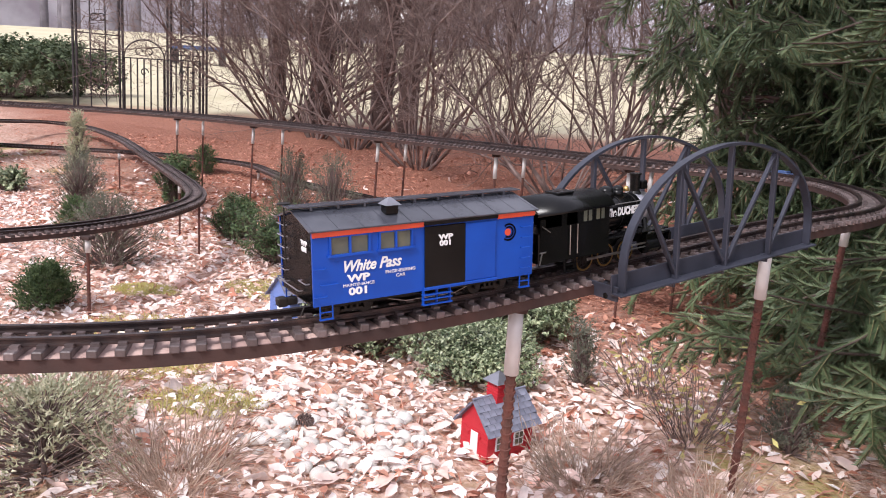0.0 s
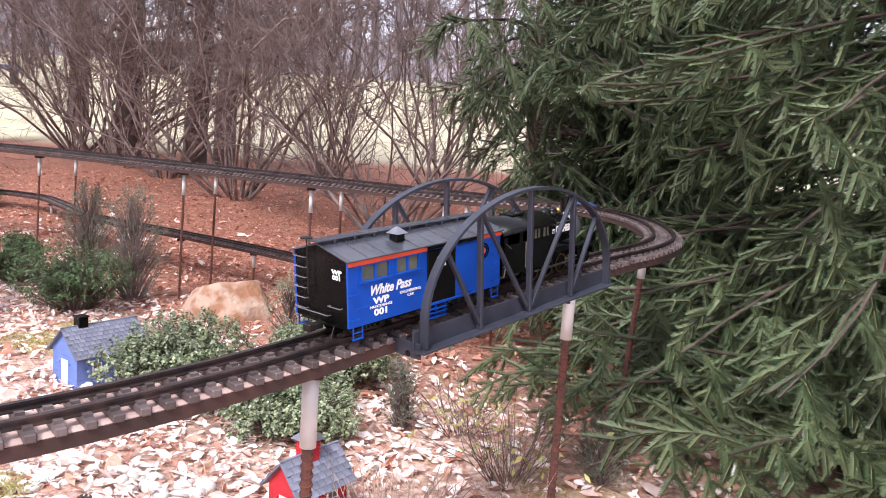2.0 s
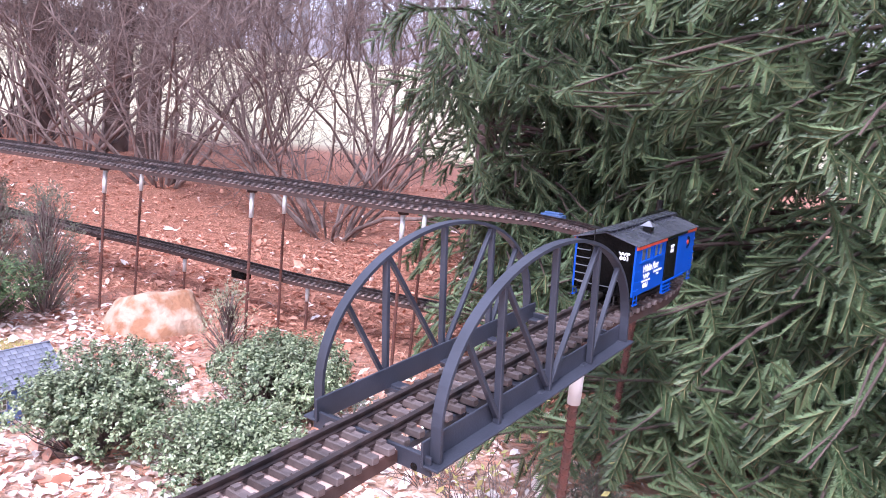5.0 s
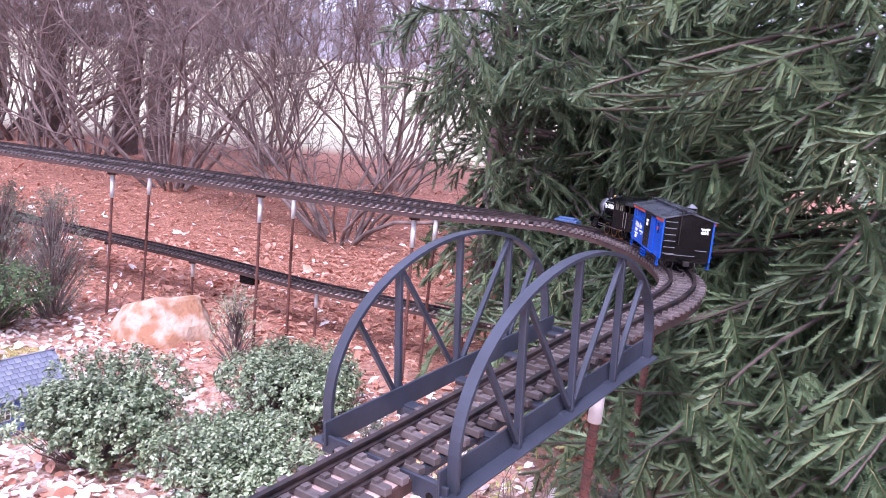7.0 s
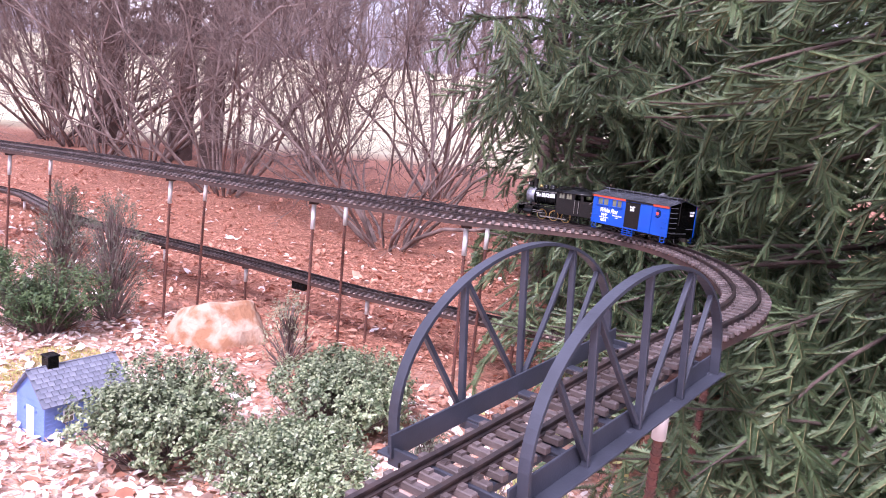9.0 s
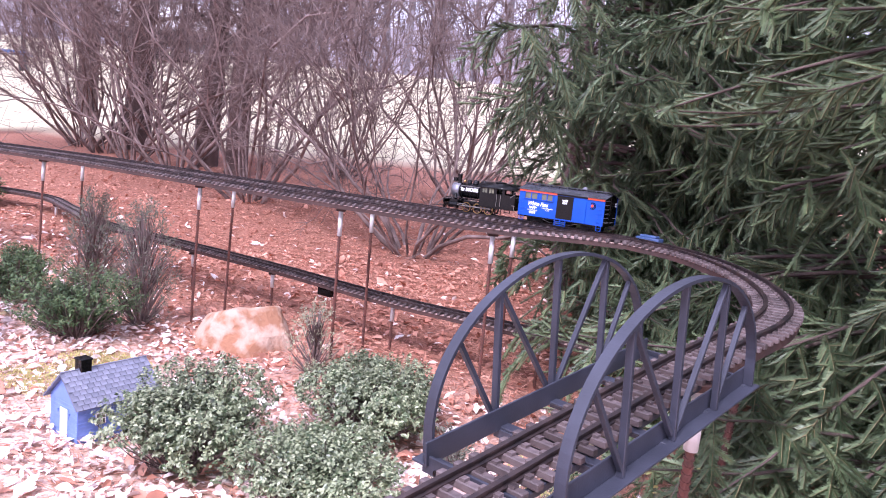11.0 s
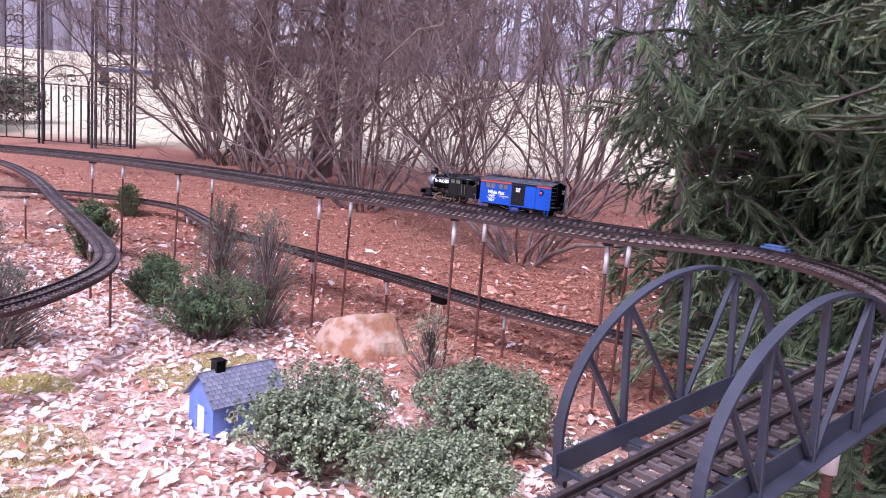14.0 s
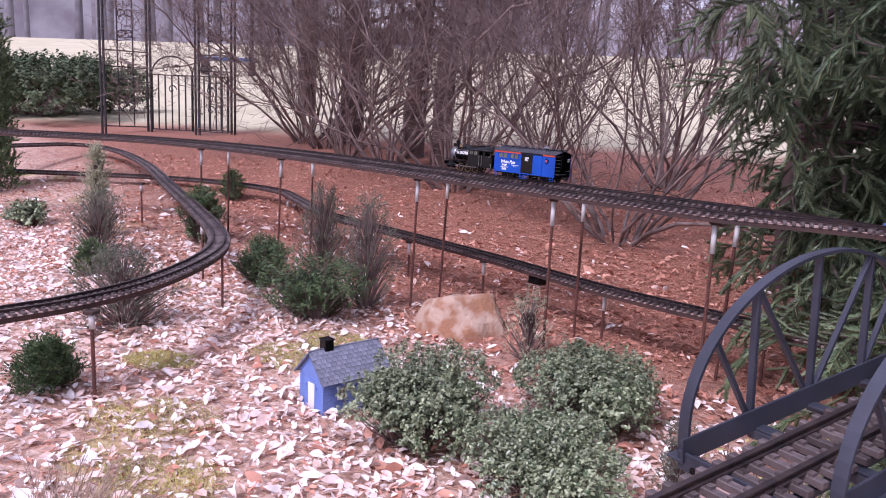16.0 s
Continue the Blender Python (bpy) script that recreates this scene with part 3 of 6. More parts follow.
def build_boxcar():
    t = empty("boxcar")
    L, W, z0, z1, zr = 0.325, 0.105, 0.024, 0.117, 0.133
    half, wy = L / 2, W / 2
    for k in (0, 1):
        R = pose(0, 0, 0, 0, 0, 180 * k)
        # side wall with its window openings, left out as strips
        bm = bmesh.new()
        y = -wy + 0.0015
        wins = [(-0.139, -0.1155), (-0.1135, -0.090), (-0.074, -0.0535), (-0.0515, -0.031)]
        zb, zt = 0.0855, 0.1065
        box(bm, L, 0.003, zb - z0, 0, y, (zb + z0) / 2)
        box(bm, L, 0.003, z1 - zt, 0, y, (z1 + zt) / 2)
        xs = [-half] + [v for w in wins for v in w] + [half]
        for a, b in zip(xs[::2], xs[1::2]):
            box(bm, b - a, 0.003, zt - zb, (a + b) / 2, y, (zt + zb) / 2)
        wall = part("side_wall", turned(bm, k), M_BLUE, t, "bright blue side wall with white lettering")
        for a, b in ((wins[0][0], wins[1][1]), (wins[2][0], wins[3][1])):
            bm = bmesh.new()
            c, w = (a + b) / 2, b - a
            box(bm, w + 0.006, 0.0024, 0.0022, c, -wy - 0.0008, zt + 0.001)
            box(bm, w + 0.010, 0.0040, 0.0026, c, -wy - 0.0012, zb - 0.0014)
            for x in (a - 0.0012, b + 0.0012, c):
                box(bm, 0.0026, 0.0022, zt - zb, x, -wy - 0.0007, (zb + zt) / 2)
            window = part("window", turned(bm, k), M_BLUE, t)
            for x in ((a + c - 0.001) / 2, (b + c + 0.001) / 2):
                part("pane", turned(bbox(w / 2 - 0.002, 0.0006, zt - zb, x, -wy + 0.001, (zb + zt) / 2), k), M_GLASS, window, "dim yellowish window pane")
        part("dark_door", turned(bbox(0.061, 0.0022, 0.083, 0.0185, -wy - 0.0013, 0.0665, 0.0005), k), M_BLACK, t, "black sliding door lettered in white")
        part("blue_door", turned(bbox(0.048, 0.0022, 0.078, 0.0735, -wy - 0.0012, 0.0680, 0.0005), k), M_BLUE, t)
        part("door_rail", turned(bbox(0.114, 0.0040, 0.0050, 0.043, -wy - 0.002, 0.1125, 0.0005), k), M_BLACK, t)
        part("door_sill", turned(bbox(0.114, 0.0040, 0.0040, 0.043, -wy - 0.002, 0.0265, 0.0005), k), M_BLUE, t)
        for a, b in ((-half, -0.0135), (0.1005, half)):
            part("letterboard", turned(bbox(b - a, 0.0030, 0.0078, (a + b) / 2, -wy - 0.0012, 0.1122, 0.0004), k), M_ORANGE, t, "orange-red strip under the eave")

        def at(x, z, dy=0.0):
            return R @ Matrix.Translation((x, -wy - 0.0006 - dy, z)) @ pose(0, 0, 0, 90, 0, 0)

        text_part("lettering", "White Pass", 0.0195, M_WHITE, wall, at(-0.0865, 0.0685), bold=0.0005, width=0.90, slant=0.35)
        text_part("lettering", "WP", 0.0125, M_WHITE, wall, at(-0.1040, 0.0535), bold=0.0005, width=1.5)
        text_part("lettering", "MAINTENANCE", 0.0052, M_WHITE, wall, at(-0.1040, 0.0455), width=1.15)
        text_part("lettering", "001", 0.0125, M_WHITE, wall, at(-0.1040, 0.0370), bold=0.0005, width=1.45)
        text_part("lettering", "ENGINEERING", 0.0058, M_WHITE, wall, at(-0.0465, 0.0560), width=1.15)
        text_part("lettering", "CAR", 0.0058, M_WHITE, wall, at(-0.0465, 0.0500), width=1.15)
        text_part("lettering", "WP", 0.0095, M_WHITE, wall, at(0.0185, 0.0925, 0.0022), bold=0.0004, width=1.4)
        text_part("lettering", "001", 0.0095, M_WHITE, wall, at(0.0185, 0.0845, 0.0022), bold=0.0004, width=1.3)
        # round emblem: dark ring broken at one side and an orange disc
        bm = bmesh.new()
        for r0, r1 in ((0.0098, 0.0122), (0.0060, 0.0082)):
            prev = None
            for j in range(25):
                a = math.radians(-130 + 260 * j / 24)
                q = [bm.verts.new((0.120 + r * math.cos(a), -wy - 0.0007, 0.0885 + r * math.sin(a))) for r in (r0, r1)]
                if prev:
                    bm.faces.new((prev[0], prev[1], q[1], q[0]))
                prev = q
        bmesh.ops.solidify(bm, geom=bm.faces[:], thickness=0.0003)
        emblem = part("emblem", turned(bm, k), M_BLACK, wall, "dark broken ring emblem")
        part("emblem_disc", turned(cyl(bmesh.new(), 0.0048, 0.0010, Matrix.Translation((0.1185, -wy - 0.0006, 0.0885)) @ pose(0, 0, 0, 90, 0, 0), 16), k), M_ORANGE, emblem, "orange disc")
        # grab irons, stirrups and the steps under the door
        for x, z in [(0.148, 0.036 + 0.0145 * j) for j in range(5)] + [(-0.155, 0.0705), (-0.143, 0.0505), (-0.154, 0.036)]:
            bm = bmesh.new()
            w = 0.0075 if x != -0.143 else 0.011
            rod(bm, (x - w, -wy - 0.0035, z), (x + w, -wy - 0.0035, z), 0.0007, 6)
            for e in (-w, w):
                rod(bm, (x + e, -wy - 0.0036, z), (x + e, -wy, z), 0.0007, 6)
            part("grab_iron", turned(bm, k), M_BLUE, t)
        for x in (-0.147, 0.149):
            bm = bmesh.new()
            for e in (-0.008, 0.008):
                bar(bm, (x + e, -wy, z0 + 0.004), (x + e, -wy, 0.0075), 0.0012, 0.0016)
            box(bm, 0.018, 0.004, 0.0014, x, -wy, 0.0072)
            box(bm, 0.018, 0.0016, 0.0012, x, -wy, 0.016)
            part("stirrup_step", turned(bm, k), M_BLUE, t)
        bm = bmesh.new()
        for z in (0.0055, 0.0125, 0.0185):
            box(bm, 0.044, 0.0055, 0.0016, 0.006, -wy - 0.002, z)
        for x in (-0.014, 0.006, 0.026):
            box(bm, 0.002, 0.0035, 0.018, x, -wy - 0.0005, 0.015)
        part("door_steps", turned(bm, k), M_BLUE, t)
        # end wall, rungs, lettering
        bm = bmesh.new()
        pts = [(-wy + 0.003, z0), (wy - 0.003, z0), (wy - 0.003, z1), (0, zr - 0.002), (-wy + 0.003, z1)]
        f = bm.faces.new([bm.verts.new((-half + 0.001, a, b)) for a, b in pts])
        bmesh.ops.solidify(bm, geom=[f], thickness=-0.003)
        end = part("end_wall", turned(bm, k), M_BLACK, t, "black plank end wall")
        me = R @ Matrix.Translation((-half - 0.0022, -0.034, 0.0985)) @ pose(0, 0, 0, 90, 0, -90)
        text_part("lettering", "WP", 0.0085, M_WHITE, end, me, bold=0.0004, width=1.35)
        text_part("lettering", "001", 0.0085, M_WHITE, end, R @ Matrix.Translation((0, 0, -0.0075)) @ R.inverted() @ me, bold=0.0004, width=1.25)
        for y, z, w in [(0.036, 0.038 + 0.0145 * j, 0.011) for j in range(6)] + [(-0.030, 0.050, 0.011), (0.012, 0.036, 0.030)]:
            bm = bmesh.new()
            rod(bm, (-half - 0.005, y - w, z), (-half - 0.005, y + w, z), 0.0008, 6)
            for e in (-w, w):
                rod(bm, (-half - 0.005, y + e, z), (-half, y + e, z), 0.0008, 6)
            # silver stands in for the highlight on the rungs
            part("rung", turned(bm, k), M_SILVER, t)
        bm = bmesh.new()
        box(bm, 0.016, 0.010, 0.009, -half - 0.009, 0, 0.0195)
        box(bm, 0.012, 0.013, 0.011, -half - 0.020, 0.001, 0.0195)
        bevel(bm, 0.0012)
        part("coupler", turned(bm, k), M_DARK, t, "dark knuckle coupler")
        for y in (-0.022, 0.022):
            rodm = rod(bmesh.new(), (-half + 0.002, y, 0.020), (-half - 0.006, y * 1.1, 0.006), 0.0009, 6)
            part("air_hose", turned(rodm, k), M_DARK, t)
        # truck
        truck = part("truck", turned(bbox(0.012, 0.060, 0.007, -0.105, 0, 0.0165, 0.001), k), M_DARK, t)
        for y in (-0.032, 0.032):
            bm = bmesh.new()
            box(bm, 0.060, 0.004, 0.0045, -0.105, y, 0.0185)
            box(bm, 0.030, 0.005, 0.004, -0.105, y, 0.0085)
            for x in (-0.126, -0.084):
                box(bm, 0.009, 0.006, 0.009, x, y, 0.0125)
            for x in (-0.113, -0.105, -0.097):
                cyl(bm, 0.0028, 0.009, Matrix.Translation((x, y, 0.0135)), 8)
            bevel(bm, 0.0006)
            part("side_frame", turned(bm, k), M_DARK, truck)
        for x in (-0.126, -0.084):
            for y in (-0.0245, 0.0245):
                sgn = -1 if k else 1
                rolling.append((wheel("wheel", truck, x * sgn, y, 0.0125, 0.0125), 0.0125))
        # roof slope with its ribs
        bm = bmesh.new()
        a, b = Vector((0, -wy - 0.005, z1 - 0.0012)), Vector((0, 0, zr))
        d = (b - a)
        slope = Matrix.Translation((a + b) / 2) @ pose(0, 0, 0, math.degrees(math.atan2(d.z, d.y)), 0, 0)
        box(bm, L + 0.010, d.length, 0.0024, 0, 0, 0)
        bevel(bm, 0.0005)
        bmesh.ops.transform(bm, matrix=slope, verts=bm.verts[:])
        sheet = part("roof_slope", turned(bm, k), M_ROOF, t, "dark grey sheet-metal roof slope")
        for j in range(11):
            bm = bbox(0.0009, d.length, 0.0006, -half + L * j / 10, 0, 0.0014)
            bmesh.ops.transform(bm, matrix=slope, verts=bm.verts[:])
            part("roof_rib", turned(bm, k), M_ROOF, sheet)
        bm = bmesh.new()
        for j in range(5):
            box(bm, 0.026, 0.0022, 0.0014, 0.142, -0.040 + 0.006 * j, 0)
        for x in (0.132, 0.142, 0.152):
            box(bm, 0.0018, 0.030, 0.0018, x, -0.028, -0.0015)
        bmesh.ops.transform(bm, matrix=Matrix.Translation((0, 0, 0.129)) @ pose(0, 0, 0, 16, 0, 0), verts=bm.verts[:])
        part("roof_platform", turned(bm, k), M_BLACK, t)
    bm = bmesh.new()
    for y in (-0.0075, 0, 0.0075):
        box(bm, L + 0.022, 0.0062, 0.0020, 0, y, zr + 0.0045)
    for j in range(9):
        box(bm, 0.003, 0.022, 0.005, -half + L * (j + 0.5) / 9, 0, zr + 0.0015)
    bevel(bm, 0.0004)
    part("running_board", bm, M_ROOF, t, "three-plank walkway along the roof ridge")
    vent = part("smokejack", bbox(0.017, 0.014, 0.012, -0.048, -0.030, 0.1305, 0.0008), M_BLACK, t)
    bm = bmesh.new()
    bmesh.ops.create_cone(bm, cap_ends=True, segments=4, radius1=0.0155, radius2=0.002, depth=0.009, matrix=Matrix.Translation((-0.048, -0.030, 0.141)) @ pose(0, 0, 0, 0, 0, 45))
    part("cap", bm, M_SILVER, vent, "silvery pyramid cap")
    bm = rod(bmesh.new(), (-half - 0.006, 0.018, 0.060), (-half - 0.006, 0.018, 0.139), 0.0009, 6)
    staff = part("brake_staff", bm, M_DARK, t)
    bm = bmesh.new()
    bmesh.ops.create_circle(bm, segments=16, radius=0.0085, matrix=Matrix.Translation((-half - 0.006, 0.018, 0.139)))
    bmesh.ops.create_cone(bm, cap_ends=True, segments=12, radius1=0.0085, radius2=0.0085, depth=0.0016, matrix=Matrix.Translation((-half - 0.006, 0.018, 0.139)))
    part("brake_wheel", bm, M_DARK, staff)
    part("underframe", bbox(L - 0.01, W - 0.012, 0.006, 0, 0, 0.0215, 0.0008), M_BLACK, t)
    for x in (-0.03, 0.055):
        part("brake_tank", cyl(bmesh.new(), 0.008, 0.04, Matrix.Translation((x, 0.018, 0.012)) @ pose(0, 0, 0, 0, 90, 0), 12), M_BLACK, t, smooth=True)
    for y in (-0.036, 0.036):
        bm = bmesh.new()
        rod(bm, (-0.075, y, 0.020), (-0.03, y, 0.009), 0.0007, 6)
        rod(bm, (-0.03, y, 0.009), (0.045, y, 0.009), 0.0007, 6)
        rod(bm, (0.045, y, 0.009), (0.08, y, 0.020), 0.0007, 6)
        part("truss_rod", bm, M_STEEL, t)
    t.scale = (0.95, 1.05, 0.95)
    return tagged(t, "blue and black model boxcar with orange strips and white lettering", "model train car")


def build_locomotive():
    t = empty("steam_locomotive")
    # boiler, smokebox, front
    along = pose(0, 0, 0, 0, 90, 0)
    zc, r = 0.079, 0.0275
    boiler = part("boiler", cyl(bmesh.new(), r, 0.100, Matrix.Translation((0.030, 0, zc)) @ along, 32), M_BLACK, t, "black boiler with white lettering", True)
    for x in (0.0, 0.034, 0.069):
        part("boiler_band", cyl(bmesh.new(), r + 0.0006, 0.0022, Matrix.Translation((x, 0, zc)) @ along, 32), M_DARK, boiler)
    bm = cyl(bmesh.new(), r - 0.001, 0.034, Matrix.Translation((0.094, 0, zc)) @ along, 32)
    smokebox = part("smokebox", bm, M_SILVER, t, "silver-grey smokebox", True)
    bm = cyl(bmesh.new(), r - 0.004, 0.004, Matrix.Translation((0.112, 0, zc)) @ along, 28, r - 0.010)
    part("smokebox_door", bm, M_SILVER, smokebox)
    for k in range(10):
        a = 2 * math.pi * k / 10
        part("rivet", cyl(bmesh.new(), 0.0013, 0.003, Matrix.Translation((0.111, 0.0225 * math.cos(a), zc + 0.0225 * math.sin(a))) @ along, 6), M_SILVER, smokebox)
    bm = cyl(bmesh.new(), 0.0075, 0.034, Matrix.Translation((0.091, 0, zc + 0.041)), 20, 0.0085)
    cyl(bm, 0.0098, 0.003, Matrix.Translation((0.091, 0, zc + 0.0575)), 20)
    cyl(bm, 0.0115, 0.006, Matrix.Translation((0.091, 0, zc + 0.0265)), 20, 0.008)
    stack = part("smokestack", bm, M_BLACK, t, "black straight smokestack", False)
    bm = box(bmesh.new(), 0.014, 0.012, 0.014, 0.1085, 0, zc + 0.038)
    bevel(bm, 0.001)
    lamp = part("headlamp", bm, M_BLACK, t)
    part("lens", cyl(bmesh.new(), 0.0048, 0.002, Matrix.Translation((0.1163, 0, zc + 0.038)) @ along, 14), M_PAPER, lamp, "pale headlamp lens")
    for name, x, rr, h in (("sand_dome", 0.022, 0.0125, 0.016), ("steam_dome", 0.049, 0.0095, 0.017)):
        bm = cyl(bmesh.new(), rr * 1.06, 0.012, Matrix.Translation((x, 0, zc + r + 0.002)), 20, rr)
        bmesh.ops.create_uvsphere(bm, u_segments=20, v_segments=10, radius=rr, matrix=Matrix.Translation((x, 0, zc + r + h * 0.5)) @ Matrix.Diagonal((1, 1, 0.7, 1)))
        part(name, bm, M_BLACK, t, smooth=True)
    bm = cyl(bmesh.new(), 0.0065, 0.008, Matrix.Translation((0.069, 0, zc + r + 0.008)), 14, 0.003)
    part("bell", bm, M_BRASS, t, "small brass bell", True)
    bm = cyl(bmesh.new(), 0.0022, 0.012, Matrix.Translation((0.004, 0.004, zc + r + 0.004)), 10)
    part("whistle", bm, M_BRASS, t)
    # cab: two sides with window and door openings, front, roof
    x0, x1, wy, zb, zt = -0.160, -0.018, 0.046, 0.030, 0.106
    for s in (-1, 1):
        y = s * wy
        bm = bmesh.new()
        zl, zh = 0.083, 0.105
        xs = [x0, -0.146, -0.128, -0.112, -0.086, -0.076, -0.060, -0.050, -0.030, x1]
        box(bm, x1 - x0, 0.002, zl - zb, (x0 + x1) / 2, y, (zl + zb) / 2)
        box(bm, x1 - x0, 0.002, zt - zh, (x0 + x1) / 2, y, (zt + zh) / 2)
        for a, b in ((-0.118, -0.108), (-0.086, -0.074), (-0.055, -0.047), (-0.028, x1)):
            box(bm, b - a, 0.002, zh - zl, (a + b) / 2, y, (zl + zh) / 2)
        box(bm, 0.010, 0.002, 0.016, x0 + 0.005, y, zl + 0.006)
        cab = part("cab_side", bm, M_BLACK, t)
        for a, b in ((-0.074, -0.055), (-0.047, -0.028)):
            bm = bmesh.new()
            box(bm, b - a, 0.0026, 0.0016, (a + b) / 2, y, zl)
            box(bm, b - a, 0.0026, 0.0016, (a + b) / 2, y, zh)
            box(bm, 0.0014, 0.0026, zh - zl, (a + b) / 2, y, (zl + zh) / 2)
            part("window_frame", bm, M_BLACK, cab)
            part("pane", bbox(b - a, 0.0006, zh - zl, (a + b) / 2, y - s * 0.0005, (zl + zh) / 2), M_GLASS, cab, "grey cab window")
        for x in (-0.104, -0.089):
            part("handrail", rod(bmesh.new(), (x, y + s * 0.0045, 0.038), (x, y + s * 0.0045, 0.083), 0.0009, 6), M_STEEL, cab, "pale metal handrail")
        bm = bmesh.new()
        box(bm, 0.022, 0.007, 0.002, -0.097, y - s * 0.002, 0.012)
        box(bm, 0.022, 0.006, 0.002, -0.097, y - s * 0.002, 0.022)
        for x in (-0.108, -0.086):
            box(bm, 0.0016, 0.004, 0.024, x, y - s * 0.002, 0.021)
        part("cab_step", bm, M_BLACK, t)
        bm = bmesh.new()
        rod(bm, (-0.157, y, 0.087), (-0.140, y, 0.076), 0.0012, 6)
        rod(bm, (-0.157, y + s * 0.002, 0.048), (-0.162, y + s * 0.002, 0.030), 0.0011, 6)
        rod(bm, (-0.162, y + s * 0.002, 0.048), (-0.150, y + s * 0.002, 0.048), 0.0011, 6)
        part("grab_rail", bm, M_STEEL, t, "pale metal grab rail")
        # running board, valance, cylinder and pipes
        part("running_board", bbox(0.140, 0.020, 0.0026, 0.050, s * 0.040, 0.0505, 0.0006), M_BLACK, t)
        part("handrail", rod(bmesh.new(), (-0.015, s * 0.0315, 0.098), (0.105, s * 0.0300, 0.098), 0.0008, 6), M_STEEL, t)
        bm = cyl(bmesh.new(), 0.0115, 0.032, Matrix.Translation((0.087, s * 0.040, 0.024)) @ along, 20)
        cyl(bm, 0.0125, 0.003, Matrix.Translation((0.072, s * 0.040, 0.024)) @ along, 20)
        cyl(bm, 0.0125, 0.003, Matrix.Translation((0.102, s * 0.040, 0.024)) @ along, 20)
        box(bm, 0.032, 0.014, 0.012, 0.087, s * 0.038, 0.038)
        part("cylinder", bm, M_BLACK, t)
        part("piston_rod", rod(bmesh.new(), (0.020, s * 0.044, 0.024), (0.074, s * 0.044, 0.024), 0.0012, 8), M_STEEL, t, "bright steel piston rod")
        part("crosshead_guide", bbox(0.040, 0.004, 0.0022, 0.050, s * 0.044, 0.0305, 0.0004), M_STEEL, t)
        part("steam_pipe", rod(bmesh.new(), (0.087, s * 0.030, 0.042), (0.092, s * 0.021, 0.066), 0.0045, 10), M_BLACK, t)
        R = pose(0, 0, 0, 0, 0, 0 if s < 0 else 180)
        side = Matrix.Translation((0, s * (r + 0.0012), 0)) @ R
        plate = part("name_plate", bbox(0.066, 0.0012, 0.0175, 0.034, s * (r + 0.0010), zc + 0.005, 0.0003), M_BLACK, boiler)
        text_part("lettering", "The DUCHESS", 0.0170, M_WHITE, plate, Matrix.Translation((0.034, s * (r + 0.0018), zc + 0.0055)) @ R @ pose(0, 0, 0, 90, 0, 0), "white name lettering", 0.0009, 0.70)
        for x in (-0.052, -0.006, 0.040):
            w = wheel("driving_wheel", t, x, s * 0.0255, 0.0185, 0.0185, 12, M_DARK)
            w["label"] = "spoked driving wheel with worn brassy rim"
            rolling.append((w, 0.0185))
            bm = bmesh.new()
            n = 28
            for j in range(n):
                a0, a1 = 2 * math.pi * j / n, 2 * math.pi * (j + 1) / n
                vs = [bm.verts.new((q * math.cos(a), s * 0.0034, q * math.sin(a))) for a, q in ((a0, 0.0155), (a1, 0.0155), (a1, 0.0187), (a0, 0.0187))]
                bm.faces.new(vs)
            bmesh.ops.solidify(bm, geom=bm.faces[:], thickness=0.0006)
            part("tyre", bm, M_BRASS, w, "worn brassy tyre")
        side_rods.append(part("side_rod", bbox(0.100, 0.0024, 0.0045, -0.006, 0, 0, 0.0008), M_STEEL, t, "steel coupling rod"))
        side_rods[-1]["side"] = s
    for x, h in ((x1, zt), (-0.120, 0.075)):
        part("cab_bulkhead", bbox(0.002, 2 * wy - 0.002, h - zb, x, 0, (h + zb) / 2), M_BLACK, t)
    bm = bmesh.new()
    n = 16
    rows = []
    for j in range(n + 1):
        a = math.radians(-78 + 156 * j / n)
        rows.append([bm.verts.new((x, 0.051 * math.sin(a) / math.sin(math.radians(78)), zt - 0.004 + 0.021 * (math.cos(a) - math.cos(math.radians(78))) / (1 - math.cos(math.radians(78))))) for x in (x0 - 0.006, x1 + 0.008)])
    for a, b in zip(rows, rows[1:]):
        bm.faces.new((a[0], a[1], b[1], b[0]))
    bmesh.ops.recalc_face_normals(bm, faces=bm.faces[:])
    bmesh.ops.solidify(bm, geom=bm.faces[:], thickness=0.0022)
    roof = part("cab_roof", bm, M_BLACK, t, "black arched cab roof", True)
    part("roof_hatch", bbox(0.034, 0.030, 0.004, -0.080, 0, zt + 0.0180, 0.001), M_BLACK, roof)
    part("rear_gauge", cyl(bmesh.new(), 0.005, 0.003, Matrix.Translation((-0.118, -0.012, 0.098)) @ along, 12), M_STEEL, t)
    # rear bunker, frame, pilot
    bm = box(bmesh.new(), 0.030, 2 * wy, 0.046, -0.147, 0, 0.053)
    bevel(bm, 0.0015)
    part("bunker", bm, M_BLACK, t)
    bm = box(bmesh.new(), 0.270, 0.040, 0.014, -0.015, 0, 0.034)
    bevel(bm, 0.001)
    part("frame", bm, M_BLACK, t)
    part("footplate", bbox(0.020, 0.092, 0.004, 0.120, 0, 0.0425, 0.0008), M_BLACK, t)
    part("buffer_beam", bbox(0.006, 0.092, 0.014, 0.130, 0, 0.034, 0.001), M_BLACK, t)
    bm = bmesh.new()
    for j in range(9):
        y = -0.036 + 0.009 * j
        rod(bm, (0.132, y, 0.030), (0.146 - abs(y) * 0.25, y * 0.75, 0.006), 0.0013, 6)
    part("pilot", bm, M_BLACK, t, "black slatted pilot")
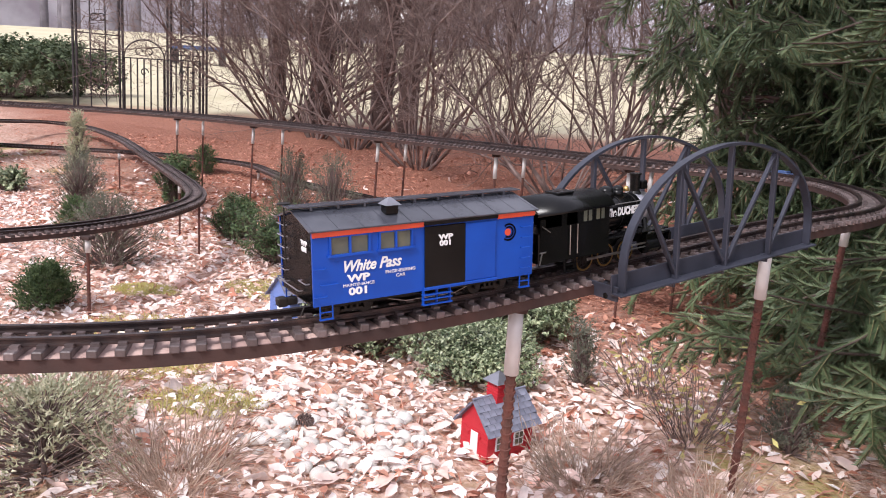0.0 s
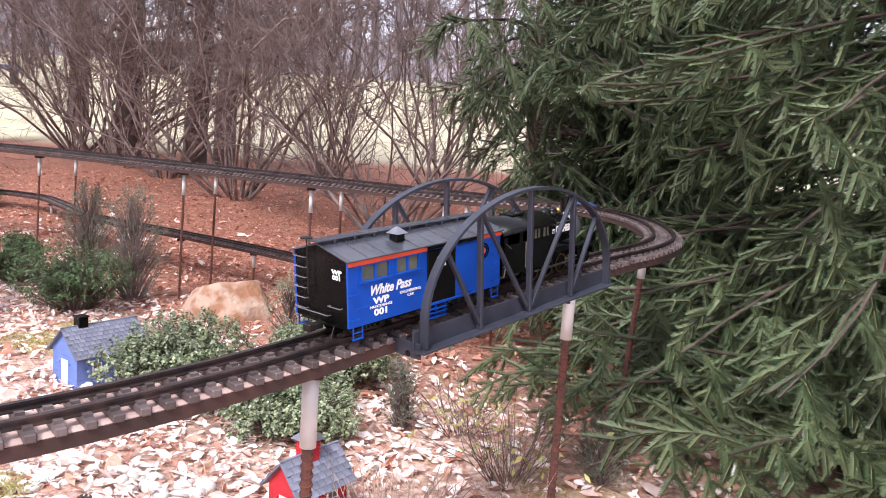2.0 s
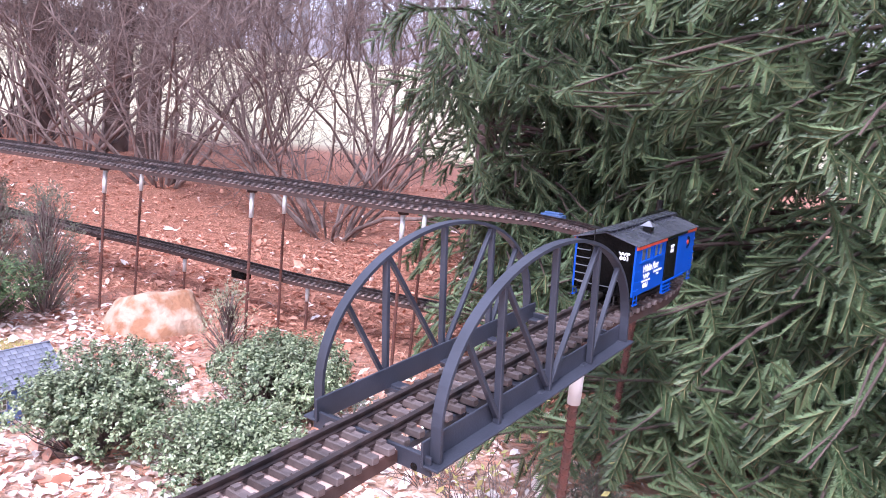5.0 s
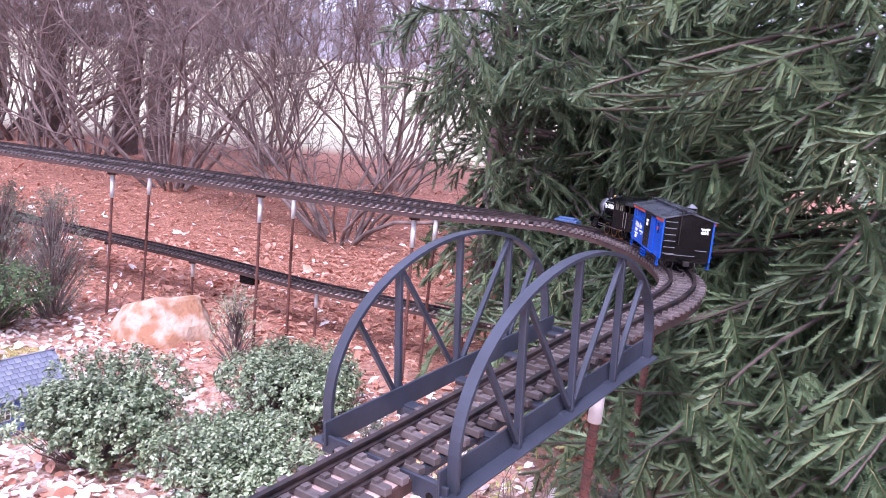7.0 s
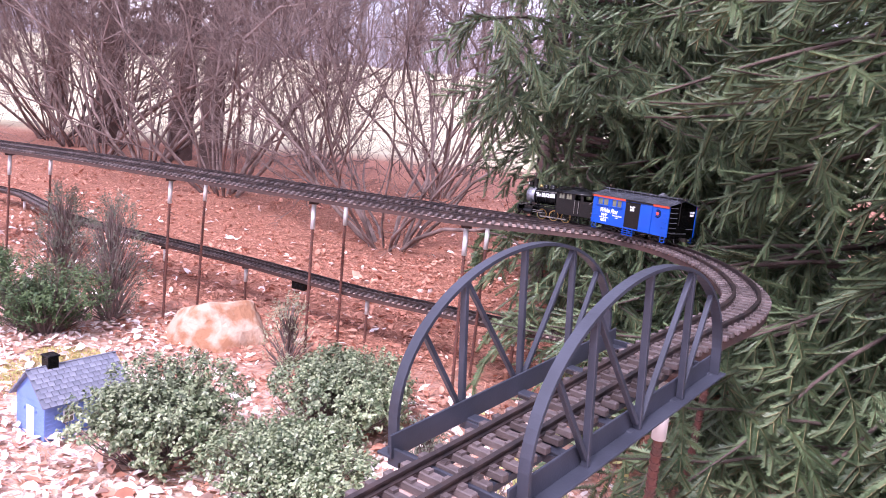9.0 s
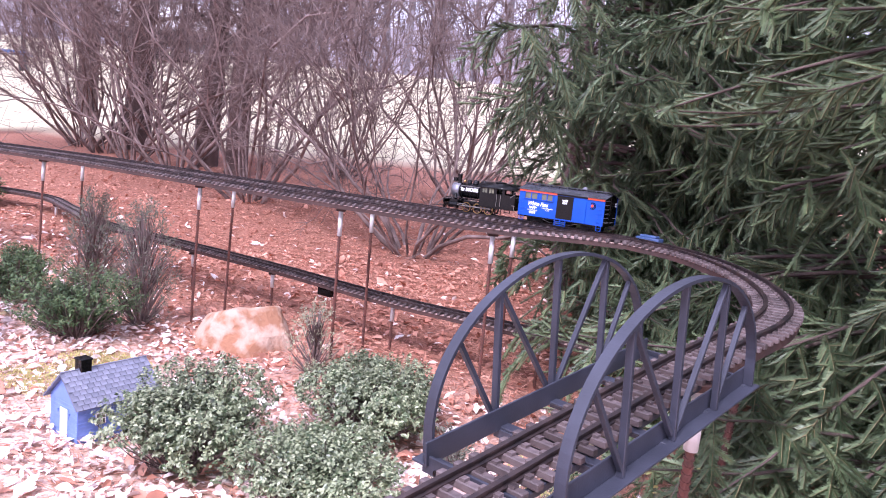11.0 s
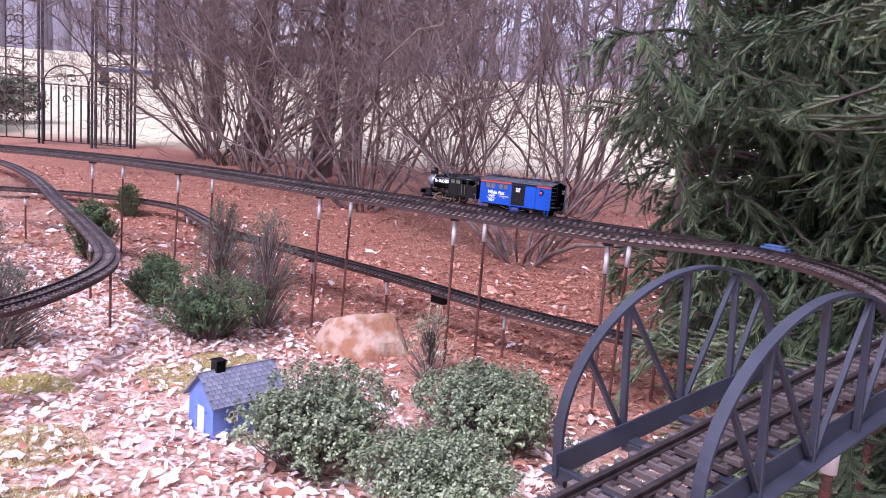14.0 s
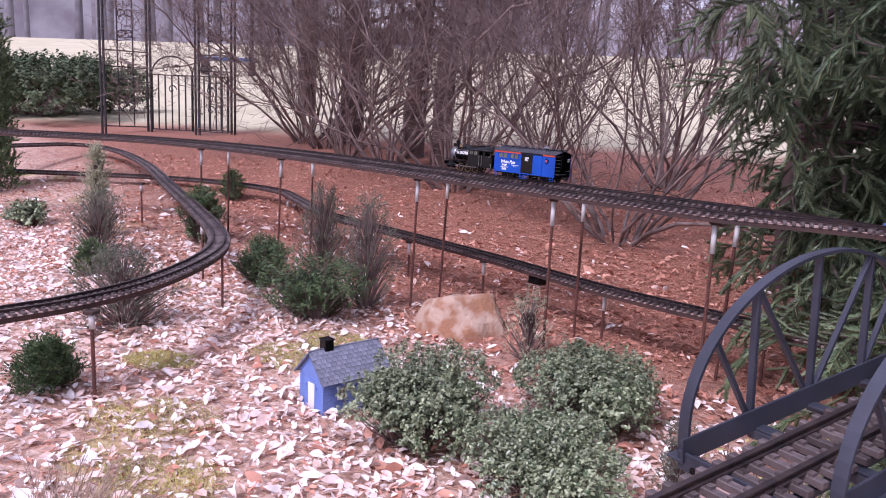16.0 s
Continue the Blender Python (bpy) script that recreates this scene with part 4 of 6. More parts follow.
    for x, d in ((0.140, 1), (-0.168, -1)):
        bm = box(bmesh.new(), 0.018, 0.009, 0.009, x, 0, 0.0215)
        bevel(bm, 0.001)
        part("coupler", bm, M_DARK, t)
    part("cable", rod(bmesh.new(), (-0.162, -0.030, 0.090), (-0.168, -0.028, 0.060), 0.0009, 6), M_RED, t, "thin red wire")
    t.scale = (0.95, 0.95, 0.95)
    return tagged(t, "black model steam locomotive with silver smokebox and white name lettering", "model locomotive")


side_rods = []
boxcar = build_boxcar()
locomotive = build_locomotive()


# ---- plants ----
rng = np.random.default_rng(7)


def unit(v):
    return v / np.maximum(np.linalg.norm(v, axis=-1, keepdims=True), 1e-9)


def needles_on(a, b, per_metre, length, width, spread=0.9, forward=0.7):
    """Thin triangular needles all round the twigs a to b."""
    d = b - a
    ln = np.linalg.norm(d, axis=1)
    n = np.maximum(1, (ln * per_metre).astype(int))
    idx = np.repeat(np.arange(len(a)), n)
    u = rng.random(len(idx))[:, None]
    base = a[idx] + d[idx] * u
    dirn = unit(d)[idx]
    side = unit(np.cross(dirn, rng.normal(size=(len(idx), 3))))
    side[:, 2] = np.where(side[:, 2] < -0.1, side[:, 2] * rng.choice([-1, 0.3], len(idx)), side[:, 2])
    tip = base + unit(side * spread + dirn * forward) * (length * rng.uniform(0.7, 1.15, (len(idx), 1)))
    across = unit(np.cross(tip - base, rng.normal(size=base.shape))) * width * 0.5
    v = np.stack([base - across, base + across, tip], 1).reshape(-1, 3)
    return v, np.arange(len(v)).reshape(-1, 3)


def combed_needles(a, b, step, length):
    """Needles in ranks on both sides and on top of the shoots a to b, each shoot's needles joined along its axis."""
    d = b - a
    ln = np.linalg.norm(d, axis=1)
    n = np.maximum(2, (ln / step).astype(int))
    first = np.r_[0, np.cumsum(n + 1)[:-1]]
    tw = np.repeat(np.arange(len(a)), n + 1)
    k = np.arange(len(tw)) - first[tw]
    axis_pts = a[tw] + d[tw] * (k / n[tw])[:, None]
    dirn = unit(d)
    side = unit(np.cross(dirn, [0, 0, 1.0]) + 1e-6)
    top = np.cross(side, dirn)
    i0 = np.flatnonzero(k < n[tw])
    t = tw[i0]
    mid = (axis_pts[i0] + axis_pts[i0 + 1]) / 2
    vs, fs, base = [axis_pts], [], len(axis_pts)
    for az in (0.05, math.pi - 0.05, 0.85, math.pi - 0.85, -0.7):
        q = az + rng.normal(0, 0.22, len(t))
        out = side[t] * np.cos(q)[:, None] + top[t] * np.sin(q)[:, None]
        size = length * rng.uniform(0.75, 1.12, (len(t), 1)) * (1 - 0.35 * (k[i0] / n[t])[:, None] ** 3)
        vs.append(mid + unit(out * 0.80 + dirn[t] * 0.62 + rng.normal(0, 0.07, out.shape)) * size)
        fs.append(np.stack([i0, i0 + 1, base + np.arange(len(t))], 1))
        base += len(t)
    return np.vstack(vs), np.vstack(fs)


TRACK_POINTS = np.vstack([spline(l, 0.05) for l in (LINE_NEAR, LINE_BRIDGE, LINE_CURVE, LINE_REAR, LINE_FRONT)])


def clear_of_track(p, side=0.20, low=0.10, high=0.26):
    """True where a point leaves the train its room."""
    d = ((p[:, None, :2] - TRACK_POINTS[None, :, :2]) ** 2).sum(-1)
    k = d.argmin(1)
    dz = p[:, 2] - TRACK_POINTS[k, 2]
    inside = (p[:, 0] < 1.31) & (p[:, 1] < 3.35) & (p[:, 2] > 0.54) & (p[:, 2] < 1.05)
    return ((d[np.arange(len(p)), k] > side ** 2) | (dz < -low) | (dz > high)) & ~inside


def spruce(x, y, radius, height, label, boughs, step, needle, width, material, zmax, seed, face=(-1, -0.6), gap=0.045, fan=1.0, low=0.05, left_low=None, hang=1.0, core=9000, reach=0.62, stem=0.11):
    """Tiers of boughs, each a flat spray: laterals on both sides, twigs on the laterals, needles on all."""
    global rng
    rng = np.random.default_rng(seed)
    z0 = float(ground_z(x, y))
    t = empty("spruce_tree", Matrix.Translation((x, y, z0)))
    v, f = tubes([(0, 0, -0.1, 0, 0, height * 0.5, stem, stem * 0.65), (0, 0, height * 0.5, 0, 0, height, stem * 0.65, 0.01)], 12)
    raw("trunk", v, f, M_TRUNK, t, "dark rough trunk", True)
    limb, ta, tb = [], [], []
    facing = math.atan2(face[1], face[0])
    up = np.array([0, 0, 1.0])
    for i in range(boughs):
        ang = facing + rng.normal() * fan
        lo = left_low if left_low is not None and math.cos(ang) < -0.25 else low
        h = lo + (zmax - lo) * ((i + rng.random()) / boughs) ** 1.45
        ln = radius * (1 - h / height) ** 0.75 * rng.uniform(0.70, 1.08)
        droop, lift = rng.uniform(0.16, 0.40), rng.random()
        k = 14
        u = np.linspace(0, 1, k)
        r = 0.1 + u * (ln - 0.1)
        wob = np.cumsum(rng.normal(0, 0.022, k))
        zz = h + 0.16 * ln * u - (droop + 0.18) * ln * u ** 2 + rng.uniform(0.08, 0.2) * ln * u ** 4
        p = np.stack([r * np.cos(ang + wob * 0.5), r * np.sin(ang + wob * 0.5), np.maximum(zz, 0.05 + (0.06 + 0.25 * lift) * u)], 1)
        for j in range(k - 1):
            limb.append((*p[j], *p[j + 1], 0.010 * (1 - u[j]) + 0.002, 0.010 * (1 - u[j + 1]) + 0.002))
        ta.append(p[7:-1])
        tb.append(p[8:])
        m = max(4, int(ln * reach / gap))
        for j in range(m):
            uu = 1 - reach + reach * (j + 0.3 * rng.random()) / m
            q = np.array([np.interp(uu, u, p[:, c]) for c in range(3)])
            along = unit(np.array([np.interp(min(uu + 0.05, 1), u, p[:, c]) - np.interp(max(uu - 0.05, 0), u, p[:, c]) for c in range(3)]))
            side = unit(np.cross(along, up)) * (1 if j % 2 else -1)
            sl = rng.uniform(0.16, 0.36) * (1.25 - 0.75 * uu) / 0.8
            d0 = unit(side * rng.uniform(0.45, 0.95) + along * rng.uniform(0.5, 0.9) + rng.normal(0, 0.14, 3))
            sag = rng.uniform(0.05, 1.1) * hang
            turn = rng.uniform(0.2, 1.0)
            prev, n = q, 5
            for c in range(n):
                d1 = unit(d0 + up * (-sag * (c + 0.5) / n))
                nxt = prev + d1 * sl / n
                ta.append(prev[None])
                tb.append(nxt[None])
                flat = unit(np.cross(np.cross(d1, along), d1) * (1 - turn) + np.cross(d1, along) * turn)
                for sg in ((-1, 1) if c else (1,)):
                    e = unit(d1 * 0.80 + flat * sg * 0.62 + rng.normal(0, 0.10, 3) + up * -0.12 * hang)
                    tl = sl * rng.uniform(0.26, 0.46) * (1.15 - 0.14 * c)
                    ta.append(nxt[None])
                    tb.append((nxt + e * tl)[None])
                prev = nxt
    a, b = np.vstack(ta), np.vstack(tb)
    org = np.array([x, y, z0])
    keep = clear_of_track(a + org) & clear_of_track(b + org) & (b[:, 2] > 0.02)
    a, b = a[keep], b[keep]
    limb = np.array(limb)
    lk = clear_of_track(limb[:, :3] + org) & clear_of_track(limb[:, 3:6] + org)
    v, f = tubes(limb[lk], 5)
    raw("branchwork", v, f, M_TRUNK, t, "dark drooping branches", True)
    v, f = tubes(np.hstack([a, b, np.full((len(a), 1), 0.0014), np.full((len(a), 1), 0.0009)]), 3)
    raw("twig_mass", v, f, M_TWIG, t, "tan twigs")
    v, f = combed_needles(a, b, step, needle)
    raw("foliage", v, f, material, t, "dense sprays of green needles")
    # coarse filler sprays close to the trunk, added to block light and gaps
    h = rng.uniform(max(low, 0.05), zmax, core)
    ang = facing + rng.normal(0, fan, core)
    rr = radius * (1 - h / height) ** 0.75 * rng.uniform(0.12, 0.50, core)
    c0 = np.stack([rr * np.cos(ang), rr * np.sin(ang), h], 1)
    c0 = c0[clear_of_track(c0 + org, 0.3)]
    if left_low is not None:
        c0 = c0[(c0[:, 2] > left_low) | (c0[:, 0] > 0.1)]
    out = unit(c0 * [1, 1, 0]) + rng.normal(0, 0.5, c0.shape) + [0, 0, -0.5]
    v, f = needles_on(c0, c0 + unit(out) * 0.10, 120, needle * 2.2, width * 3.0, 0.8, 0.8)
    raw("inner_foliage", v, f, material, t, "coarse filler needles that block light inside the crown")
    return tagged(t, label, "spruce tree", "spruces")


def bare_shrub(x, y, height, spread, stems, label, seed, name="bare_shrub", material=None, thick=0.018, twiggy=1.0):
    """A vase of many forking stems from one foot."""
    g = np.random.default_rng(seed)
    z0 = float(ground_z(x, y)) - 0.05
    t = empty(name, Matrix.Translation((x, y, z0)))
    segs, fine = [], []

    def grow(p, d, ln, r, depth):
        steps = 5
        out = segs if r > 0.006 else fine
        for i in range(steps):
            q = p + d * ln / steps
            r1 = r * (1 - 0.09 * (i + 1))
            out.append((*p, *q, r * (1 - 0.09 * i), r1))
            p = q
            d = unit(d + g.normal(0, 0.19, 3) + np.array([0, 0, 0.09]))
            if depth < 4 and (i >= 1 or depth) and g.random() < (0.62, 0.62, 0.56, 0.42)[depth] * twiggy:
                e = unit(d + g.normal(0, 0.55, 3) + np.array([0, 0, 0.08]))
                grow(q, e, ln * g.uniform(0.38, 0.66), r1 * g.uniform(0.45, 0.68), depth + 1)
        if depth < 2:
            for _ in range(2):
                grow(p, unit(d + g.normal(0, 0.25, 3)), ln * 0.5, r * 0.5, depth + 1)

    for i in range(stems):
        a = 2 * math.pi * (i + g.random()) / stems
        lean = g.uniform(0.05, 1.0) ** 0.8 * spread * 1.12
        d = unit(np.array([math.cos(a) * lean, math.sin(a) * lean, 1.0]))
        p = np.array([math.cos(a), math.sin(a), 0]) * g.uniform(0.02, 0.13) * min(1.0, height / 2)
        grow(p, d, height * g.uniform(0.5, 0.75), thick * g.uniform(0.5, 1.05), 0)
    # short last year's twigs along the thin branches
    twigs = []
    for row in fine:
        if g.random() < 0.22:
            p0 = np.array(row[3:6])
            e = unit(unit(p0 - np.array(row[:3])) + g.normal(0, 0.55, 3) + np.array([0, 0, 0.15]))
            ln = g.uniform(0.08, 0.28)
            p1 = p0 + e * ln * 0.5
            p2 = p1 + unit(e + g.normal(0, 0.3, 3)) * ln * 0.5
            twigs += [(*p0, *p1, 0.0021, 0.0018), (*p1, *p2, 0.0018, 0.0011)]
    fine = fine + twigs
    v, f = tubes(segs, 6)
    raw("branchwork", v, f, material or M_BARK, t, smooth=True)
    if fine:
        v, f = tubes(fine, 3)
        raw("crown", v, f, material or M_BARK, t, "fine reddish-brown twigs")
    return tagged(t, label, "bare shrub")


def bush(name, x, y, w, h, label, material, leaf=0.013, count=4500, seed=1, wide=0.55, lumps=7, stem=True, category="bush", up=0.5):
    """Many small leaves on and in a lumpy mound, with twigs inside."""
    g = np.random.default_rng(seed)
    z0 = float(ground_z(x, y))
    t = empty(name, Matrix.Translation((x, y, z0)))
    cs = np.stack([g.uniform(-0.27, 0.27, lumps) * w, g.uniform(-0.25, 0.25, lumps) * w, g.uniform(0.12 if up > 1 else 0.28, 0.66, lumps) * h], 1)
    rs = g.uniform(0.20, 0.31, lumps) * min(w, 1.6 * h)
    cs = np.vstack([cs, [[0, 0, 0.40 * h]]])
    rs = np.r_[rs, 0.36 * min(w, 1.5 * h)]
    # sprigs all over the lumps, a dozen leaves round the end of each
    per = 13
    n = count // per
    count = n * per
    k = g.integers(0, len(rs), n)
    d = unit(g.normal(size=(n, 3)))
    d[:, 2] = np.abs(d[:, 2]) * np.where(g.random(n) < 0.8, 1, -0.6)
    foot = cs[k] + d * rs[k, None] * (1 - 0.30 * g.random((n, 1)) ** 2) * np.array([1.08, 1.08, 0.95])
    shoot = unit(d + g.normal(0, 0.35, (n, 3)) + np.array([0, 0, up]))
    u = np.tile(np.linspace(0, 1, per), n)[:, None]
    foot, shoot = np.repeat(foot, per, 0), np.repeat(shoot, per, 0)
    ring = unit(np.cross(shoot, g.normal(size=(count, 3))))
    p = foot + shoot * (u - 0.4) * leaf * 5.0 + ring * leaf * 1.25 * (1.1 - 0.8 * u)
    d = unit(shoot * (0.5 + 0.5 * u) + ring * 0.25 + np.array([0, 0, 0.45]))
    p[:, 2] = np.clip(p[:, 2], 0.004, None)
    nrm = unit(d + g.normal(0, 0.3, (count, 3)))
    ax = unit(ring - nrm * (ring * nrm).sum(1, keepdims=True))
    ay = np.cross(nrm, ax)
    s = leaf * g.uniform(0.7, 1.3, (count, 1))
    v = np.stack([p - ax * s, p - ay * s * wide + nrm * s * 0.15, p + ax * s, p + ay * s * wide + nrm * s * 0.15], 1).reshape(-1, 3)
    i = np.arange(count)[:, None] * 4
    f = np.concatenate([i + [0, 1, 2], i + [0, 2, 3]], 1).reshape(-1, 3)
    raw("foliage", v, f, material, t)
    if stem:
        m = min(count // 6, 500)
        tips = p[np.linspace(0, count - 1, m).astype(int)]
        foot = np.stack([tips[:, 0] * 0.2, tips[:, 1] * 0.2, np.zeros(m)], 1)
        midp = (tips * 0.55 + foot * 0.45) + g.normal(0, 0.02 * w, (m, 3))
        rows = np.vstack([np.hstack([foot, midp, np.full((m, 1), 0.0022), np.full((m, 1), 0.0015)]), np.hstack([midp, tips, np.full((m, 1), 0.0015), np.full((m, 1), 0.0007)])])
        v, f = tubes(rows, 3)
        raw("branchwork", v, f, M_BARK, t)
    return tagged(t, label, category)


def conifer_bush(name, x, y, w, h, label, material, twigs=700, needle=0.009, seed=1, per_metre=420, lean=0.5, category="bush", bare=0.0):
    """Upright sprays of fine needles, wider at the foot."""
    global rng
    rng = np.random.default_rng(seed)
    g = rng
    z0 = float(ground_z(x, y))
    t = empty(name, Matrix.Translation((x, y, z0)))
    hh = h * g.random(twigs) ** 0.85
    rad = 0.56 * w * np.sqrt(np.clip(1 - (hh / h) ** 2.2, 0.05, 1)) * np.sqrt(g.uniform(0.2, 1, twigs))
    ang = g.random(twigs) * 2 * np.pi
    rad = rad * (1 + 0.30 * np.sin(2 * ang + 5 * hh / h + seed) + 0.15 * np.sin(5 * ang - 9 * hh / h))
    a = np.stack([rad * np.cos(ang), rad * np.sin(ang), hh], 1)
    d = unit(np.stack([np.cos(ang) * lean, np.sin(ang) * lean, np.full(twigs, 0.8)], 1) + g.normal(0, 0.35, (twigs, 3)))
    ln = g.uniform(0.026, 0.080, (twigs, 1)) * (0.6 + h)
    b = a + d * ln
    side = unit(np.cross(d, g.normal(size=d.shape)))
    a2, b2 = a + d * ln * 0.4, a + d * ln * 0.5 + unit(d + side) * ln * 0.6
    A, B = np.vstack([a, a2]), np.vstack([b, b2])
    v, f = needles_on(A, B, per_metre, needle, needle * 0.36, 0.8, 0.6)
    raw("foliage", v, f, material, t)
    foot = np.stack([a[:, 0] * 0.25, a[:, 1] * 0.25, np.maximum(0, a[:, 2] - 0.3 * h)], 1)
    rows = np.hstack([foot, a, np.full((twigs, 1), 0.0025), np.full((twigs, 1), 0.001)])[:300]
    rows = np.vstack([rows, [[0, 0, -0.02, 0, 0, h * 0.8, 0.008, 0.003]]])
    v, f = tubes(rows, 4)
    raw("branchwork", v, f, M_BARK, t)
    return tagged(t, label, category)


def dry_clump(name, x, y, w, h, label, material, count=500, seed=1, category="dry plant", leafy=0):
    """Thin bent stems that fan out and fork from one foot."""
    g = np.random.default_rng(seed)
    z0 = float(ground_z(x, y))
    t = empty(name, Matrix.Translation((x, y, z0)))
    rows, tips = [], []
    for i in range(count):
        a = g.random() * 6.28
        p = np.array([math.cos(a), math.sin(a), 0]) * 0.30 * w * math.sqrt(g.random())
        d = unit(np.array([math.cos(a) * 0.7, math.sin(a) * 0.7, 1.0]) + g.normal(0, 0.35, 3))
        ln = h * g.uniform(0.4, 1.1)
        r = g.uniform(0.0006, 0.0013)
        for j in range(4):
            q = p + d * ln / 4
            rows.append((*p, *q, r, r * 0.85))
            if g.random() < 0.7:
                e = unit(d + g.normal(0, 0.5, 3))
                rows.append((*q, *(q + e * ln * g.uniform(0.12, 0.3)), r * 0.8, r * 0.4))
                tips.append(q + e * ln * 0.2)
            p, d = q, unit(d + g.normal(0, 0.16, 3) + np.array([0, 0, -0.06]))
    v, f = tubes(rows, 3)
    raw("branchwork", v, f, material, t)
    if leafy:
        p = np.array(tips)[:leafy]
        nrm = unit(g.normal(size=p.shape) + [0, 0, 1])
        ax = unit(np.cross(nrm, g.normal(size=p.shape)))
        ay = np.cross(nrm, ax)
        s = g.uniform(0.006, 0.014, (len(p), 1))
        v = np.stack([p - ax * s, p - ay * s * 0.45, p + ax * s, p + ay * s * 0.45], 1).reshape(-1, 3)
        i = np.arange(len(p))[:, None] * 4
        raw("foliage", v, np.concatenate([i + [0, 1, 2], i + [0, 2, 3]], 1).reshape(-1, 3), M_YELLOWG, t)
    return tagged(t, label, category)


spruce(2.58, 2.75, 2.0, 5.0, "large green spruce with drooping branches beside the track curve", 195, 0.0040, 0.0138, 0.0032, M_SPRUCE, 2.2, 11, (-1, -0.55), 0.10, 0.72, core=6000, hang=1.5)
spruce(1.22, 4.65, 1.95, 7.0, "tall green spruce with hanging twigs over the double track", 115, 0.0048, 0.0150, 0.0036, M_SPRUCE2, 2.4, 12, (0.31, -1), 0.10, 0.36, 0.40, 0.95, 2.6, 3000, stem=0.055)
spruce(3.7, 1.30, 1.8, 5.0, "green spruce with long drooping branches", 60, 0.0065, 0.0185, 0.0046, M_SPRUCE, 2.4, 13, (-1, 0.1), 0.11, 0.7, core=4000, hang=1.5)
# added filler tree: keeps light from showing through between the other spruces
spruce(2.35, 5.00, 1.45, 6.5, "filler spruce closing the gaps behind the others", 85, 0.011, 0.024, 0.0080, M_SPRUCE, 3.0, 14, (-0.6, -1), 0.10, 0.8, 0.10, core=7000, hang=2.0)

SHRUB = "leafless many-stemmed shrub with reddish-brown bark on a needle bed"
bare_shrub(0.42, 5.57, 2.0, 1.4, 19, SHRUB, 21, thick=0.016)
bare_shrub(-0.92, 6.84, 2.6, 1.15, 19, SHRUB, 22, thick=0.018)
bare_shrub(-1.85, 7.9, 2.8, 1.0, 18, SHRUB, 23, thick=0.019)
bare_shrub(-3.31, 9.3, 2.4, 1.45, 19, SHRUB, 24, thick=0.018)
bare_shrub(-2.4, 8.3, 3.0, 0.9, 14, SHRUB, 27, thick=0.019)
bare_shrub(-2.85, 8.8, 2.8, 1.1, 18, SHRUB, 29, thick=0.019)
bare_shrub(0.9, 7.6, 3.0, 0.9, 15, SHRUB, 25, thick=0.019)
bare_shrub(-0.3, 8.6, 3.2, 0.8, 14, SHRUB, 26, thick=0.02)


def dark_tree(x, y, r, h, label, seed):
    g = np.random.default_rng(seed)
    t = empty("tree", Matrix.Translation((x, y, float(ground_z(x, y)) - 0.1)))
    rows = []
    p, d = np.zeros(3), np.array([0.02, 0, 1.0])
    for i in range(12):
        q = p + unit(d) * h / 12
        rows.append((*p, *q, r * (1 - 0.05 * i), r * (1 - 0.05 * (i + 1))))
        p, d = q, d + np.append(g.normal(0, 0.03, 2), 0)
        if i >= 2:
            for _ in range(3):
                a = g.random() * 6.28
                e = unit(np.array([math.cos(a), math.sin(a), g.uniform(0.1, 0.6)]))
                s = q
                for k in range(5):
                    s2 = s + unit(e + g.normal(0, 0.15, 3)) * 0.3
                    rows.append((*s, *s2, 0.03 * (1 - 0.17 * k), 0.03 * (1 - 0.17 * (k + 1))))
                    s = s2
    v, f = tubes(rows[:1] + [x for x in rows[1:]], 9)
    raw("trunk", v, f, M_TRUNK, t, smooth=True)
    return tagged(t, label, "tree")


dark_tree(-2.75, 9.4, 0.16, 6.0, "dark bare tree trunk among the shrubs", 31)
dark_tree(-1.75, 8.6, 0.13, 6.0, "dark bare tree trunk behind the shrubs", 32)
dark_tree(-1.35, 8.2, 0.12, 6.0, "dark bare tree trunk behind the shrubs", 34)
dark_tree(-4.6, 12.5, 0.16, 7.0, "bare tree at the edge of the lawn", 33)

BOXW = "rounded evergreen bush with small grey-green leaves"
bush("evergreen_bush", -0.215, 2.50, 0.44, 0.25, BOXW, M_BOX, 0.0058, 24000, 41, lumps=15)
bush("evergreen_bush", 0.235, 2.74, 0.50, 0.24, BOXW, M_BOX, 0.0058, 24000, 42, lumps=15)
bush("evergreen_bush", 0.150, 2.34, 0.48, 0.19, BOXW, M_BOX, 0.0058, 24000, 43, lumps=15)
JUN = "dark green juniper bush with upright sprays"
bush("juniper_bush", -1.31, 3.86, 0.27, 0.32, JUN, M_JUNIPER, 0.0075, 9000, 51, 0.35, 13, up=1.2)
bush("juniper_bush", -0.86, 3.39, 0.38, 0.29, JUN, M_JUNIPER, 0.0075, 12000, 52, 0.35, 16, up=1.2)
bush("juniper_bush", -2.06, 4.6, 0.28, 0.40, JUN, M_JUNIPER, 0.009, 8000, 53, 0.35, 13, up=1.2)
conifer_bush("juniper_bush", -2.57, 5.98, 0.14, 0.21, JUN, M_JUNIPER, 300, 0.011, 54)
conifer_bush("juniper_bush", -1.325, 2.44, 0.125, 0.125, "small dark green round conifer", M_JUNIPER, 600, 0.010, 55)
conifer_bush("juniper_bush", -2.11, 3.69, 0.15, 0.14, JUN, M_JUNIPER, 300, 0.010, 56)
bush("evergreen_bush", -3.3, 4.65, 0.34, 0.16, "low pale green bush", M_BOX, 0.012, 2200, 57)
conifer_bush("columnar_conifer", -2.6, 4.4, 0.10, 0.50, "slender grey-green columnar conifer", M_SAGE, 380, 0.011, 58, lean=0.15)
